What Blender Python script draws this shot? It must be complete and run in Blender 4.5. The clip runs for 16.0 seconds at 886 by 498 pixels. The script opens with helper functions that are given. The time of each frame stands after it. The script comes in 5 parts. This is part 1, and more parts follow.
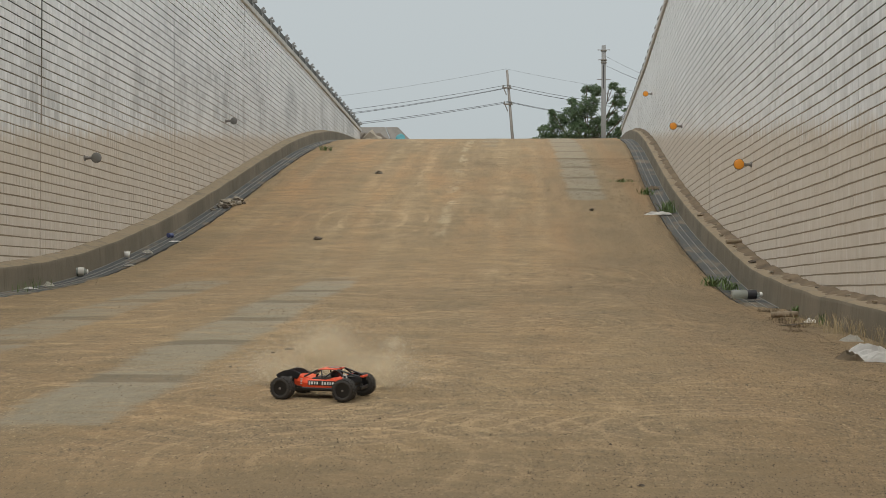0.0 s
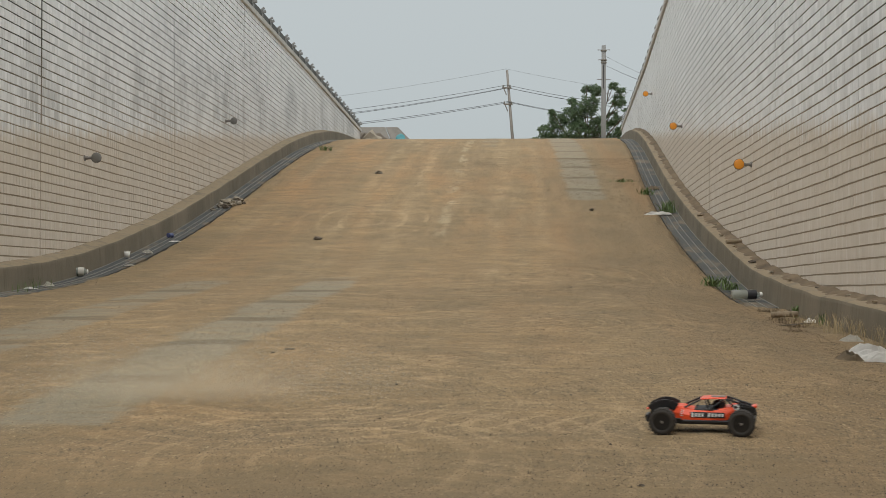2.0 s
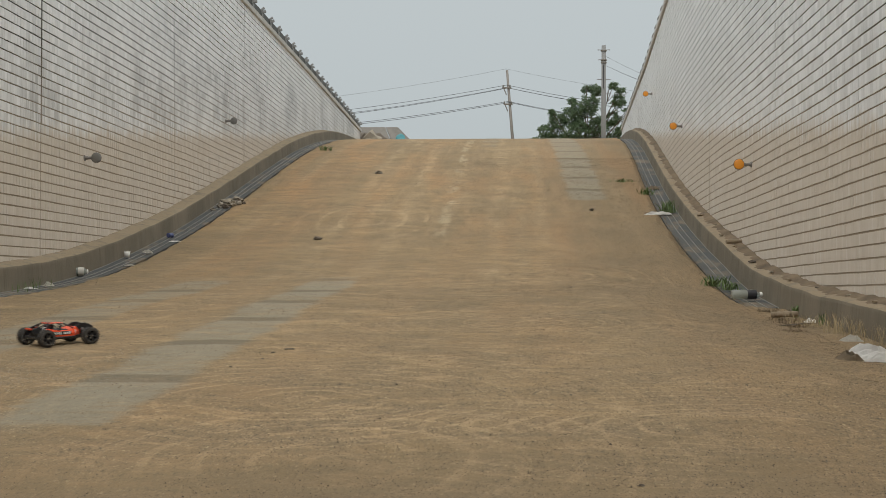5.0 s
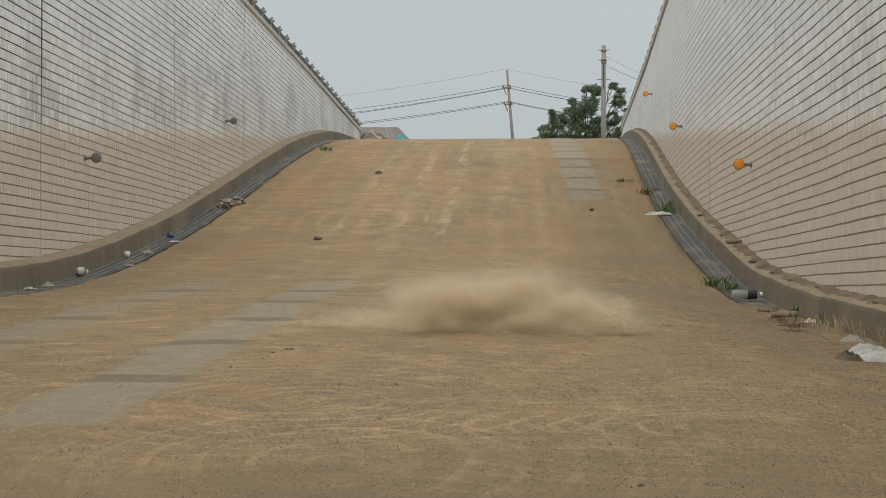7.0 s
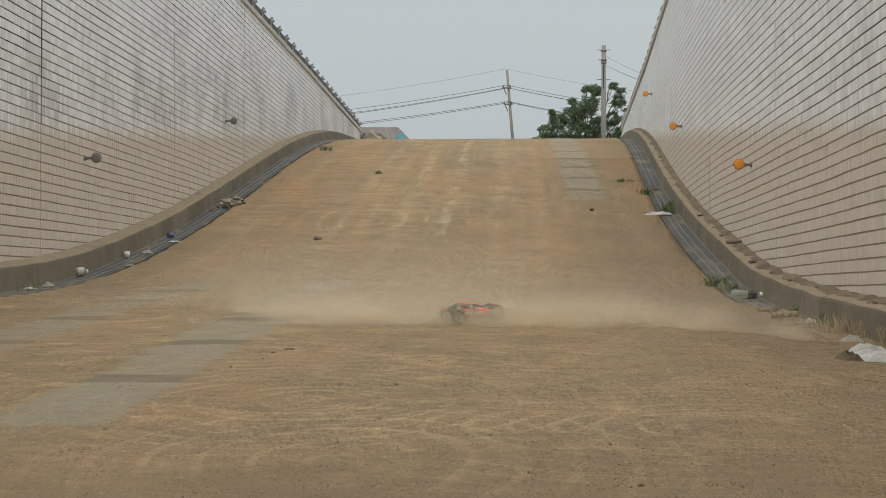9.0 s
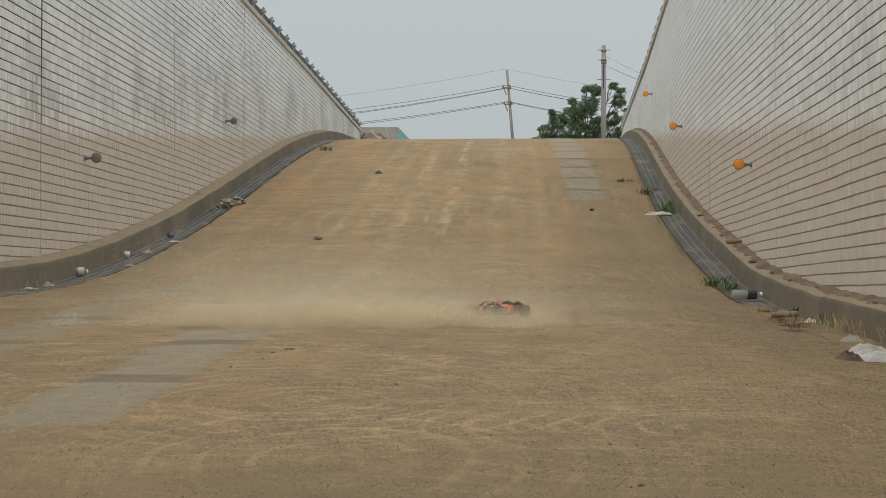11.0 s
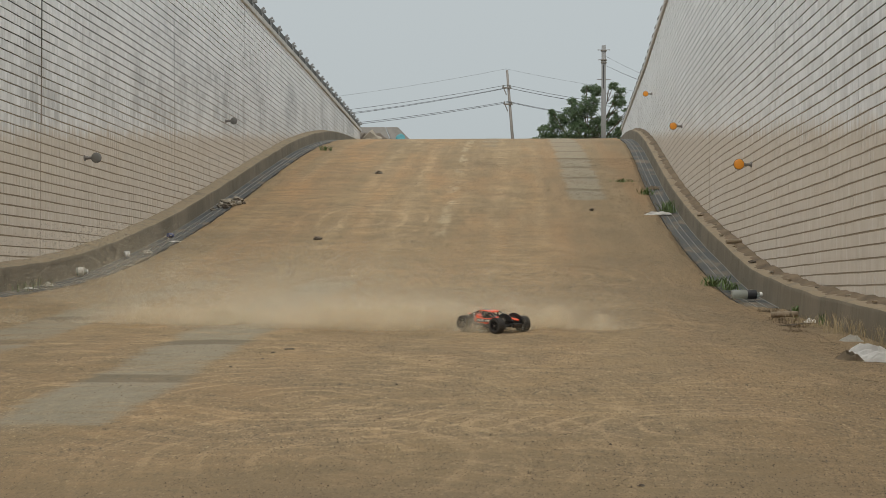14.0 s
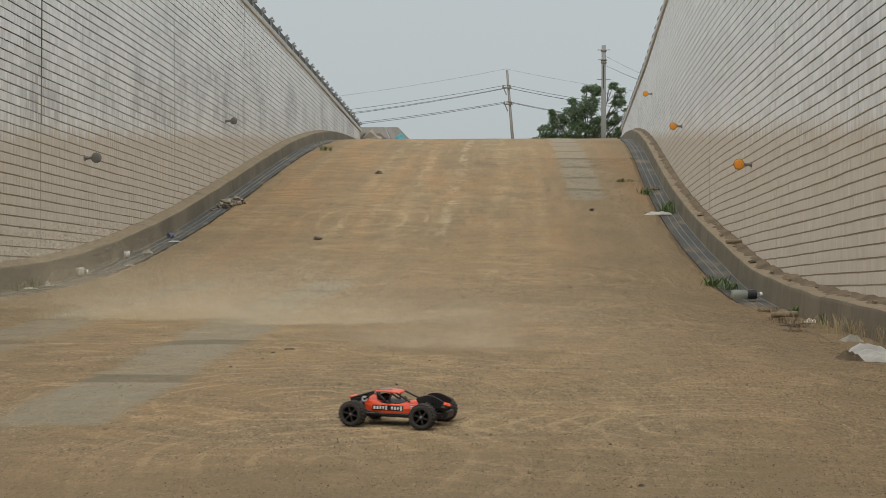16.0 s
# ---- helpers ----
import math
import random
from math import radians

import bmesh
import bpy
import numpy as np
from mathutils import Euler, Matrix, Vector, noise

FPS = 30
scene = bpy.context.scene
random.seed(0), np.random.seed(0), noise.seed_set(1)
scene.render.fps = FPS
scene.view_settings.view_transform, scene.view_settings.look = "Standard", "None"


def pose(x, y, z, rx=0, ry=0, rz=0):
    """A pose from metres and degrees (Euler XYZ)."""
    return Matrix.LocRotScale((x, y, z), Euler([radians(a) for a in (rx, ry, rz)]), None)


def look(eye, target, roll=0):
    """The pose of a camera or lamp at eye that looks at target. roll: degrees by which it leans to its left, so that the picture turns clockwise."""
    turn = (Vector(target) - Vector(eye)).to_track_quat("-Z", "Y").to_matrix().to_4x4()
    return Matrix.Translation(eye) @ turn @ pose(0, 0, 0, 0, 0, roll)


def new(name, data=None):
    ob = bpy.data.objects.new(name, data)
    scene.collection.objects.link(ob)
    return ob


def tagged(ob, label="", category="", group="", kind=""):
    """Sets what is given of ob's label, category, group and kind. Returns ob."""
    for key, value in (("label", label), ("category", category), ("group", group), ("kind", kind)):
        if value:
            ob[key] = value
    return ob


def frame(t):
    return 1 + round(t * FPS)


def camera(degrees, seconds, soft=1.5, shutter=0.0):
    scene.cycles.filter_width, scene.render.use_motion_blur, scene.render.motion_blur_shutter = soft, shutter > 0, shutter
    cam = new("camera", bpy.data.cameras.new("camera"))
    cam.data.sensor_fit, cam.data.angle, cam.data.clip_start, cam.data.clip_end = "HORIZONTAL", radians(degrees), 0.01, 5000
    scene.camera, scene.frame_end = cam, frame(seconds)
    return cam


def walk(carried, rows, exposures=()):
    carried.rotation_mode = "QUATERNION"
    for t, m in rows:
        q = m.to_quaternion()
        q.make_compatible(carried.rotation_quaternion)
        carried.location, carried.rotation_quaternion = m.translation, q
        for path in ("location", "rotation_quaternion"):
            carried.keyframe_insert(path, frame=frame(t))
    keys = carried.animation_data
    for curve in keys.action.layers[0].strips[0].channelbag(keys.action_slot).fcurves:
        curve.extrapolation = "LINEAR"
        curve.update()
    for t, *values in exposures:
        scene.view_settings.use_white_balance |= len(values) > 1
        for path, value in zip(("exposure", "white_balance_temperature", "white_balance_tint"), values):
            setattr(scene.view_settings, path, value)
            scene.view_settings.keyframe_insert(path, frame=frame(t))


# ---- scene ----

# The corridor runs along +y. The eye stands 1 m above the bottom of the underpass.
EYE = (0.0, 0.0, 1.0)
cam = camera(30.0, 16.0, 0.8, 0.2)
STAND = look(EYE, (-0.4135, 10.0, 1.2632))
walk(cam, [(0, STAND), (16.0, STAND)], [(0, 0.0), (9.2, -0.01), (11.3, -0.05), (16.0, -0.05)])

scene.cycles.transparent_max_bounces = 128  # dust lies many thin layers deep

# ---- sky and light: a high, even overcast ----
world = bpy.data.worlds.new("overcast_sky")
scene.world = world
world.use_nodes = True
wn, wl = world.node_tree.nodes, world.node_tree.links
wn.clear()
sky = wn.new("ShaderNodeTexSky")
sky.sky_type, sky.sun_disc = "NISHITA", False
sky.sun_elevation, sky.sun_rotation = radians(58), radians(200)
sky.dust_density, sky.air_density = 6.0, 1.2
hue = wn.new("ShaderNodeHueSaturation")
hue.inputs["Saturation"].default_value = 0.10
wmix = wn.new("ShaderNodeMixRGB")
wmix.inputs["Fac"].default_value = 0.80
wmix.inputs["Color2"].default_value = (4.55, 5.05, 5.2, 1)
wback = wn.new("ShaderNodeBackground")
wback.inputs["Strength"].default_value = 0.12
wout = wn.new("ShaderNodeOutputWorld")
wl.new(sky.outputs["Color"], hue.inputs["Color"])
wl.new(hue.outputs["Color"], wmix.inputs["Color1"])
wl.new(wmix.outputs["Color"], wback.inputs["Color"])
wl.new(wback.outputs["Background"], wout.inputs["Surface"])

sun_data = bpy.data.lights.new("sun", "SUN")
sun_data.energy, sun_data.angle, sun_data.color = 2.4, radians(85), (1.0, 0.97, 0.92)
sun = new("sun", sun_data)
sun.matrix_basis = look((0, 0, 30), (0.2, 10, 0))


# ---- materials ----
class Mat:
    """A small builder of node materials."""

    def __init__(self, name, rough=0.8, metal=0.0):
        self.m = bpy.data.materials.new(name)
        self.m.use_nodes = True
        self.n, self.l = self.m.node_tree.nodes, self.m.node_tree.links
        self.b = self.n["Principled BSDF"]
        self.b.inputs["Roughness"].default_value = rough
        self.b.inputs["Metallic"].default_value = metal
        self.pos = None

    def put(self, socket, v):
        if hasattr(v, "is_linked") or hasattr(v, "node"):
            self.l.new(v, socket)
        elif isinstance(v, (tuple, list)):
            socket.default_value = (*v, 1) if len(v) == 3 and len(socket.default_value) == 4 else v
        else:
            socket.default_value = v

    def place(self, scale=(1, 1, 1), own=False):
        """World position (or the object's own space), stretched."""
        if own:
            src = self.n.new("ShaderNodeTexCoord").outputs["Object"]
        else:
            src = self.n.new("ShaderNodeNewGeometry").outputs["Position"]
        mp = self.n.new("ShaderNodeMapping")
        mp.inputs["Scale"].default_value = scale
        self.l.new(src, mp.inputs["Vector"])
        return mp.outputs["Vector"]

    def noise(self, scale, detail=4, stretch=(1, 1, 1), distort=0.0, own=False, rough=0.55):
        nd = self.n.new("ShaderNodeTexNoise")
        nd.inputs["Scale"].default_value, nd.inputs["Detail"].default_value = scale, detail
        nd.inputs["Distortion"].default_value, nd.inputs["Roughness"].default_value = distort, rough
        self.l.new(self.place(stretch, own), nd.inputs["Vector"])
        return nd.outputs["Fac"]

    def ramp(self, fac, lo, hi, a=0.0, b=1.0):
        r = self.n.new("ShaderNodeMapRange")
        self.put(r.inputs["Value"], fac)
        for k, v in (("From Min", lo), ("From Max", hi), ("To Min", a), ("To Max", b)):
            self.put(r.inputs[k], v)
        return r.outputs["Result"]

    def math(self, op, a, b=0.0):
        q = self.n.new("ShaderNodeMath")
        q.operation = op
        self.put(q.inputs[0], a)
        self.put(q.inputs[1], b)
        return q.outputs[0]

    def axis(self, k):
        s = self.n.new("ShaderNodeSeparateXYZ")
        self.l.new(self.place(), s.inputs[0])
        return s.outputs[k]

    def mix(self, fac, a, b, mode="MIX"):
        q = self.n.new("ShaderNodeMixRGB")
        q.blend_type = mode
        self.put(q.inputs["Fac"], fac)
        self.put(q.inputs["Color1"], a)
        self.put(q.inputs["Color2"], b)
        return q.outputs["Color"]

    def colour(self, c):
        self.put(self.b.inputs["Base Color"], c)
        return self

    def rough(self, v):
        self.put(self.b.inputs["Roughness"], v)
        return self

    def bump(self, height, strength=0.4, dist=0.01):
        q = self.n.new("ShaderNodeBump")
        q.inputs["Strength"].default_value, q.inputs["Distance"].default_value = strength, dist
        self.l.new(height, q.inputs["Height"])
        self.l.new(q.outputs["Normal"], self.b.inputs["Normal"])
        return self

    def island(self):
        return self.n.new("ShaderNodeNewGeometry").outputs["Random Per Island"]

    def chance(self):
        return self.n.new("ShaderNodeObjectInfo").outputs["Random"]


def plain(name, c, rough=0.7, metal=0.0, vary=0.25, scale=30.0, bump=0.15, own=True):
    """One colour with a fine grain and broad wear."""
    k = Mat(name, rough, metal)
    fine, broad = k.noise(scale, 5, own=own), k.noise(scale / 9, 3, own=own)
    dark = tuple(v * (1 - vary) for v in c)
    light = tuple(min(1, v * (1 + vary * 0.6)) for v in c)
    col = k.mix(k.ramp(broad, 0.3, 0.7), dark, light)
    col = k.mix(k.ramp(fine, 0.35, 0.75, 0, 0.5), col, c)
    k.colour(col).bump(fine, bump, 0.004)
    return k.m


def road_material():
    k = Mat("sandy_road", 0.95)
    x, y = k.axis("X"), k.axis("Y")
    grain = k.noise(170, 6, (1, 0.3, 1), rough=0.75)
    grit = k.noise(42, 6, (1, 0.3, 1), rough=0.75)
    mottle = k.noise(8, 6, (1, 0.4, 1), rough=0.65)
    broad = k.noise(0.6, 5, (1, 1, 1), 0.8)
    patchy = k.noise(1.7, 5, (0.9, 0.6, 1), 1.0)
    across = k.noise(1.9, 6, (0.8, 0.7, 1), 2.2, rough=0.6)
    fine = k.noise(6.5, 5, (0.8, 0.6, 1), 1.6)
    along = k.noise(2.1, 5, (2.4, 0.05, 1), 0.25)
    col = k.mix(k.ramp(broad, 0.33, 0.68), (0.207, 0.142, 0.076), (0.315, 0.214, 0.114))
    col = k.mix(k.ramp(patchy, 0.45, 0.7, 0, 0.6), col, (0.235, 0.163, 0.098))
    col = k.mix(k.ramp(mottle, 0.42, 0.72, 0, 0.55), col, (0.20, 0.138, 0.082))
    # loose pale sand: thrown in arcs by turning wheels at the foot, in lines by straight ones up the ramp
    foot = k.ramp(y, 15, 22, 1, 0)
    pale = k.math("MULTIPLY", k.ramp(across, 0.5, 0.62), foot)
    pale = k.math("MULTIPLY", pale, k.ramp(fine, 0.36, 0.6))
    up = k.math("MULTIPLY", k.ramp(along, 0.5, 0.66, 0, 0.5), k.ramp(y, 18, 25))
    pale = k.math("MAXIMUM", pale, k.math("MULTIPLY", up, k.ramp(grit, 0.2, 0.5)))
    col = k.mix(k.math("MULTIPLY", pale, 0.6), col, (0.47, 0.325, 0.192))
    # wheel arcs: narrow rings round the places where the car circles
    pos = k.place()
    for cx, cy, n, stretch in ((0.1, 11.3, 2.6, 1.0), (-0.9, 7.2, 2.2, 0.8), (0.9, 6.4, 1.9, 1.2), (-0.6, 5.6, 1.7, 0.62), (0.6, 17.5, 1.6, 0.5), (-2.0, 24.0, 1.0, 0.35)):
        w = k.n.new("ShaderNodeTexWave")
        w.wave_type, w.rings_direction = "RINGS", "Z"
        w.inputs["Scale"].default_value, w.inputs["Distortion"].default_value = n, 1.8
        w.inputs["Detail"].default_value, w.inputs["Detail Scale"].default_value = 3, 1.3
        mp = k.n.new("ShaderNodeMapping")
        mp.inputs["Location"].default_value = (-cx, -cy * stretch, 0)
        mp.inputs["Scale"].default_value = (1, stretch, 1)
        k.l.new(pos, mp.inputs["Vector"])
        k.l.new(mp.outputs["Vector"], w.inputs["Vector"])
        dx = k.math("MULTIPLY", k.math("SUBTRACT", x, cx), k.math("SUBTRACT", x, cx))
        dy = k.math("MULTIPLY", k.math("SUBTRACT", y, cy), k.math("SUBTRACT", y, cy))
        near = k.ramp(k.math("ADD", dx, dy), 0.4, 4.5, 1, 0)
        arc = k.math("MULTIPLY", k.ramp(w.outputs["Fac"], 0.84, 0.95), k.math("MULTIPLY", near, k.ramp(patchy, 0.36, 0.52)))
        col = k.mix(k.math("MULTIPLY", arc, 0.42), col, (0.50, 0.35, 0.21))
    red = k.math("MULTIPLY", k.ramp(k.noise(0.9, 4, (1.8, 0.07, 1), 0.3), 0.46, 0.66), k.ramp(y, 18, 26, 0.3, 0.9))
    col = k.mix(k.math("MULTIPLY", red, 0.7), col, (0.395, 0.215, 0.098))

    # bare concrete worn free in the wheel lanes, with dark cross strips
    def lane(cx, half, y0, y1, soft=0.2):
        d = k.math("ABSOLUTE", k.math("SUBTRACT", x, cx))
        a = k.ramp(d, half - soft * 0.5, half + soft, 1, 0)
        return k.math("MULTIPLY", a, k.math("MULTIPLY", k.ramp(y, y0, y0 + 0.8), k.ramp(y, y1 - 3.5, y1, 1, 0)))
    # wheel tracks running straight up the ramp
    for cx, half, tone, amount in ((-3.3, 0.42, (0.36, 0.195, 0.09), 0.5), (0.8, 0.22, (0.35, 0.20, 0.10), 0.45), (-2.45, 0.07, (0.50, 0.36, 0.22), 0.55), (-2.15, 0.05, (0.48, 0.345, 0.21), 0.45), (-1.6, 0.10, (0.50, 0.36, 0.22), 0.5),
                                   (-0.2, 0.08, (0.50, 0.36, 0.22), 0.55), (0.12, 0.05, (0.46, 0.33, 0.20), 0.4), (0.45, 0.07, (0.49, 0.35, 0.21), 0.45), (1.75, 0.10, (0.47, 0.34, 0.21), 0.4), (-3.75, 0.07, (0.47, 0.34, 0.21), 0.4)):
        track = k.math("MULTIPLY", lane(cx, half, 17, 60, 0.12), k.ramp(k.math("ADD", k.math("MULTIPLY", along, 0.5), k.math("MULTIPLY", patchy, 0.5)), 0.38, 0.56))
        col = k.mix(k.math("MULTIPLY", track, amount * 0.6), col, tone)
    wear = k.math("MAXIMUM", lane(-1.82, 0.30, 5.7, 20), k.math("MULTIPLY", lane(-3.1, 0.3, 5.7, 20), 0.95))
    wear = k.math("MAXIMUM", wear, k.math("MULTIPLY", lane(1.24, 0.34, 26.0, 52, 0.25), 1.15))
    wear = k.math("MAXIMUM", wear, k.math("MULTIPLY", lane(-0.5, 0.25, 36, 52), 0.8))
    wobble = k.math("ADD", k.math("MULTIPLY", k.noise(1.5, 6, (0.8, 1.6, 1), 0.8), 0.8), k.math("MULTIPLY", k.noise(9, 6, (0.6, 1.6, 1), 0.4), 0.5))
    # remains of the painted centre line
    mark = k.math("MULTIPLY", lane(-0.97, 0.07, 22, 52, 0.05), k.ramp(k.noise(2.1, 6, (2, 0.5, 1)), 0.46, 0.6))
    col = k.mix(k.math("MULTIPLY", mark, 0.5), col, (0.56, 0.46, 0.32))
    # grit: thick drifts of dark grains between smooth fans of sand
    drift = k.ramp(k.math("ADD", k.math("MULTIPLY", k.noise(2.6, 6, (0.5, 1.0, 1), 1.2, rough=0.65), 0.7), k.math("MULTIPLY", k.noise(9, 5, (0.35, 0.9, 1), 0.6), 0.4)), 0.46, 0.64)
    east = k.ramp(k.math("ADD", x, k.math("MULTIPLY", patchy, 2.4)), 0.9, 2.8)
    drift = k.math("MAXIMUM", drift, k.math("MULTIPLY", east, 0.85))
    col = k.mix(k.math("MULTIPLY", drift, 0.34), col, (0.155, 0.116, 0.072))
    col = k.mix(k.math("MULTIPLY", k.ramp(grain, 0.44, 0.60, 0, 0.8), k.ramp(drift, 0, 1, 0.45, 0.9)), col, (0.120, 0.086, 0.052))
    specks = k.math("MULTIPLY", k.ramp(k.noise(64, 5, (1, 0.3, 1), rough=0.85), 0.54, 0.60), k.ramp(drift, 0, 1, 0.35, 1.0))
    col = k.mix(k.math("MULTIPLY", specks, 0.95), col, (0.055, 0.042, 0.030))
    light = k.ramp(k.noise(70, 3, (1, 0.3, 1), rough=0.8), 0.58, 0.66)
    col = k.mix(k.math("MULTIPLY", light, 0.5), col, (0.52, 0.40, 0.25))
    # nearest stretch: dirt with less sand, and lens vignetting painted into the brown
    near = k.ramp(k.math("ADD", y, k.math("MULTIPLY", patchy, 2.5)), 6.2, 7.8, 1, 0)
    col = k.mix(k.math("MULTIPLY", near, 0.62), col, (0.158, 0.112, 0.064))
    bare = k.ramp(k.math("ADD", wear, wobble), 1.36, 1.66)
    phase = k.math("FRACT", k.math("DIVIDE", k.math("SUBTRACT", y, 6.02), 1.82))
    strip = k.math("MULTIPLY", k.ramp(phase, 0.0, 0.03), k.ramp(phase, 0.17, 0.20, 1, 0))
    concrete = k.mix(k.ramp(grit, 0.25, 0.75), (0.185, 0.166, 0.130), (0.265, 0.240, 0.195))
    concrete = k.mix(k.math("MULTIPLY", strip, 0.9), concrete, (0.105, 0.092, 0.072))
    col = k.mix(k.math("MULTIPLY", k.math("MULTIPLY", bare, k.ramp(mottle, 0.3, 0.62, 1, 0.75)), 0.8), col, concrete)
    col = k.mix(1.0, col, (1.06, 1.06, 0.965), "MULTIPLY")
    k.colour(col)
    k.bump(k.math("ADD", k.math("MULTIPLY", grit, 0.6), k.math("MULTIPLY", k.math("ADD", mottle, across), 0.6)), 0.6, 0.02)
    return k.m


def tile_material():
    k = Mat("glazed_wall_tile", 0.32)
    x, y, z = k.axis("X"), k.axis("Y"), k.axis("Z")
    r = k.math("FRACT", k.math("ADD", k.math("MULTIPLY", k.island(), 0.999), k.chance()))
    col = k.mix(r, (0.75, 0.75, 0.735), (0.925, 0.925, 0.915))
    streak = k.noise(6.0, 5, (1, 2.2, 0.16), 0.2, rough=0.7)
    blotch = k.noise(0.55, 4, (1, 1, 1.2), 0.5)
    # grime runs down the glaze
    grime = k.math("MULTIPLY", k.ramp(streak, 0.5, 0.68), k.ramp(blotch, 0.42, 0.66))
    # dust splashed up from the road
    line = k.math("SUBTRACT", z, k.math("MULTIPLY", y, 0.0916))
    edge = k.math("ADD", line, k.math("MULTIPLY", k.noise(7, 5, (1, 2.0, 0.25)), 0.5))
    dust = k.math("MULTIPLY", k.ramp(edge, 1.28, 1.46, 1, 0), k.ramp(k.noise(11, 5, (1, 3.0, 0.12), rough=0.7), 0.30, 0.46, 0.55, 1.0))
    wash = k.math("MULTIPLY", k.math("MULTIPLY", k.ramp(edge, 1.3, 1.5), k.ramp(edge, 1.8, 2.9, 1, 0)), k.math("MULTIPLY", k.ramp(streak, 0.42, 0.58), k.ramp(blotch, 0.36, 0.56)))
    # single tiles hold more soot than others
    sooty = k.math("MULTIPLY", k.ramp(k.math("FRACT", k.math("MULTIPLY", r, 7.3)), 0.35, 0.75), k.ramp(blotch, 0.47, 0.62))
    sooty = k.math("MULTIPLY", sooty, k.math("MULTIPLY", k.ramp(edge, 1.35, 1.6), k.ramp(edge, 2.2, 3.4, 1, 0)))
    west = k.ramp(x, -2, 2, 1.0, 0.25)
    sooty, grime, wash = (k.math("MULTIPLY", q, west) for q in (sooty, grime, wash))
    col = k.mix(k.math("MULTIPLY", sooty, 0.75), col, (0.36, 0.365, 0.36))
    col = k.mix(k.math("MULTIPLY", grime, 0.55), col, (0.45, 0.45, 0.435))
    col = k.mix(k.math("MULTIPLY", wash, 0.7), col, (0.43, 0.42, 0.395))
    col = k.mix(k.math("MULTIPLY", dust, 0.76), col, (0.585, 0.495, 0.385))
    k.colour(col)
    k.rough(k.math("ADD", k.math("MULTIPLY", dust, 0.45), k.ramp(streak, 0.3, 0.8, 0.28, 0.5)))
    k.bump(k.noise(5, 3), 0.08, 0.01)
    return k.m


def concrete_material(name, a, b, dusty=0.4):
    k = Mat(name, 0.9)
    stain = k.noise(1.6, 6, (1, 1, 0.5), 0.4)
    drip = k.noise(7, 5, (1, 1.6, 0.12), 0.3, rough=0.7)
    fine = k.noise(70, 5, rough=0.7)
    col = k.mix(k.ramp(stain, 0.32, 0.68), a, b)
    col = k.mix(k.ramp(drip, 0.5, 0.72, 0, 0.55), col, tuple(v * 0.55 for v in a))
    col = k.mix(k.ramp(fine, 0.35, 0.7, 0, 0.35), col, tuple(v * 0.7 for v in b))
    # settled sand on what faces up
    s = k.n.new("ShaderNodeSeparateXYZ")
    k.l.new(k.n.new("ShaderNodeNewGeometry").outputs["Normal"], s.inputs[0])
    flat = k.math("MULTIPLY", k.ramp(s.outputs["Z"], 0.6, 0.9), k.ramp(k.noise(5, 5), 0.28, 0.5))
    col = k.mix(k.math("MULTIPLY", flat, dusty), col, (0.31, 0.235, 0.145))
    k.colour(col).bump(k.math("ADD", fine, k.math("MULTIPLY", stain, 2.0)), 0.5, 0.012)
    return k.m


M_ROAD = road_material()
M_TILE = tile_material()
def grout_material():
    """Dark mortar, its colour deepened for joint shade, filled with road dust low down."""
    k = Mat("dark_grout", 0.95)
    line = k.math("SUBTRACT", k.axis("Z"), k.math("MULTIPLY", k.axis("Y"), 0.0916))
    low = k.ramp(k.math("ADD", line, k.math("MULTIPLY", k.noise(4, 4), 0.5)), 1.3, 2.4, 1, 0)
    c = k.mix(k.ramp(k.noise(12, 5), 0.3, 0.7), (0.03, 0.027, 0.024), (0.06, 0.054, 0.047))
    k.colour(k.mix(k.math("MULTIPLY", low, 0.9), c, (0.38, 0.31, 0.225)))
    return k.m


M_GROUT = grout_material()
M_KERB = concrete_material("kerb_concrete", (0.150, 0.126, 0.088), (0.235, 0.198, 0.142), 0.68)
M_COPING = concrete_material("coping_concrete", (0.52, 0.515, 0.49), (0.62, 0.61, 0.585), 0.1)
M_SLAB = concrete_material("slab_concrete", (0.17, 0.155, 0.135), (0.24, 0.22, 0.195), 0.1)
def grate_material():
    """Dull dark steel with sand lying in patches."""
    k = Mat("drain_steel", 0.8)
    col = k.mix(k.ramp(k.noise(40, 5), 0.3, 0.7), (0.05, 0.052, 0.05), (0.085, 0.087, 0.083))
    sand = k.math("MULTIPLY", k.ramp(k.noise(2.2, 6, (1.5, 0.8, 1), 0.5, rough=0.65), 0.50, 0.66), 0.7)
    k.colour(k.mix(sand, col, (0.25, 0.19, 0.12))).bump(k.noise(60, 4), 0.3, 0.004)
    return k.m


M_GRATE = grate_material()
M_EDGE = plain("worn_steel_edge", (0.30, 0.29, 0.26), 0.7, 0.1, own=False)
M_RAIL = plain("galvanised_rail", (0.25, 0.25, 0.24), 0.55, 0.35)
M_RAILDARK = plain("weathered_rail_panel", (0.10, 0.105, 0.10), 0.7, 0.2)
M_GROUND = plain("bare_earth", (0.30, 0.25, 0.16), 0.95, own=False, scale=3)
M_AMBER = plain("amber_reflector", (0.78, 0.30, 0.03), 0.28, 0, 0.12, 60, 0.05)
M_GREYDISC = plain("faded_grey_reflector", (0.17, 0.165, 0.15), 0.4, 0, 0.15, 60, 0.05)
M_BRACKET = plain("bracket_steel", (0.22, 0.20, 0.18), 0.6, 0.3)
M_POLE = plain("pole_concrete", (0.22, 0.218, 0.212), 0.85, 0, 0.15, 6)
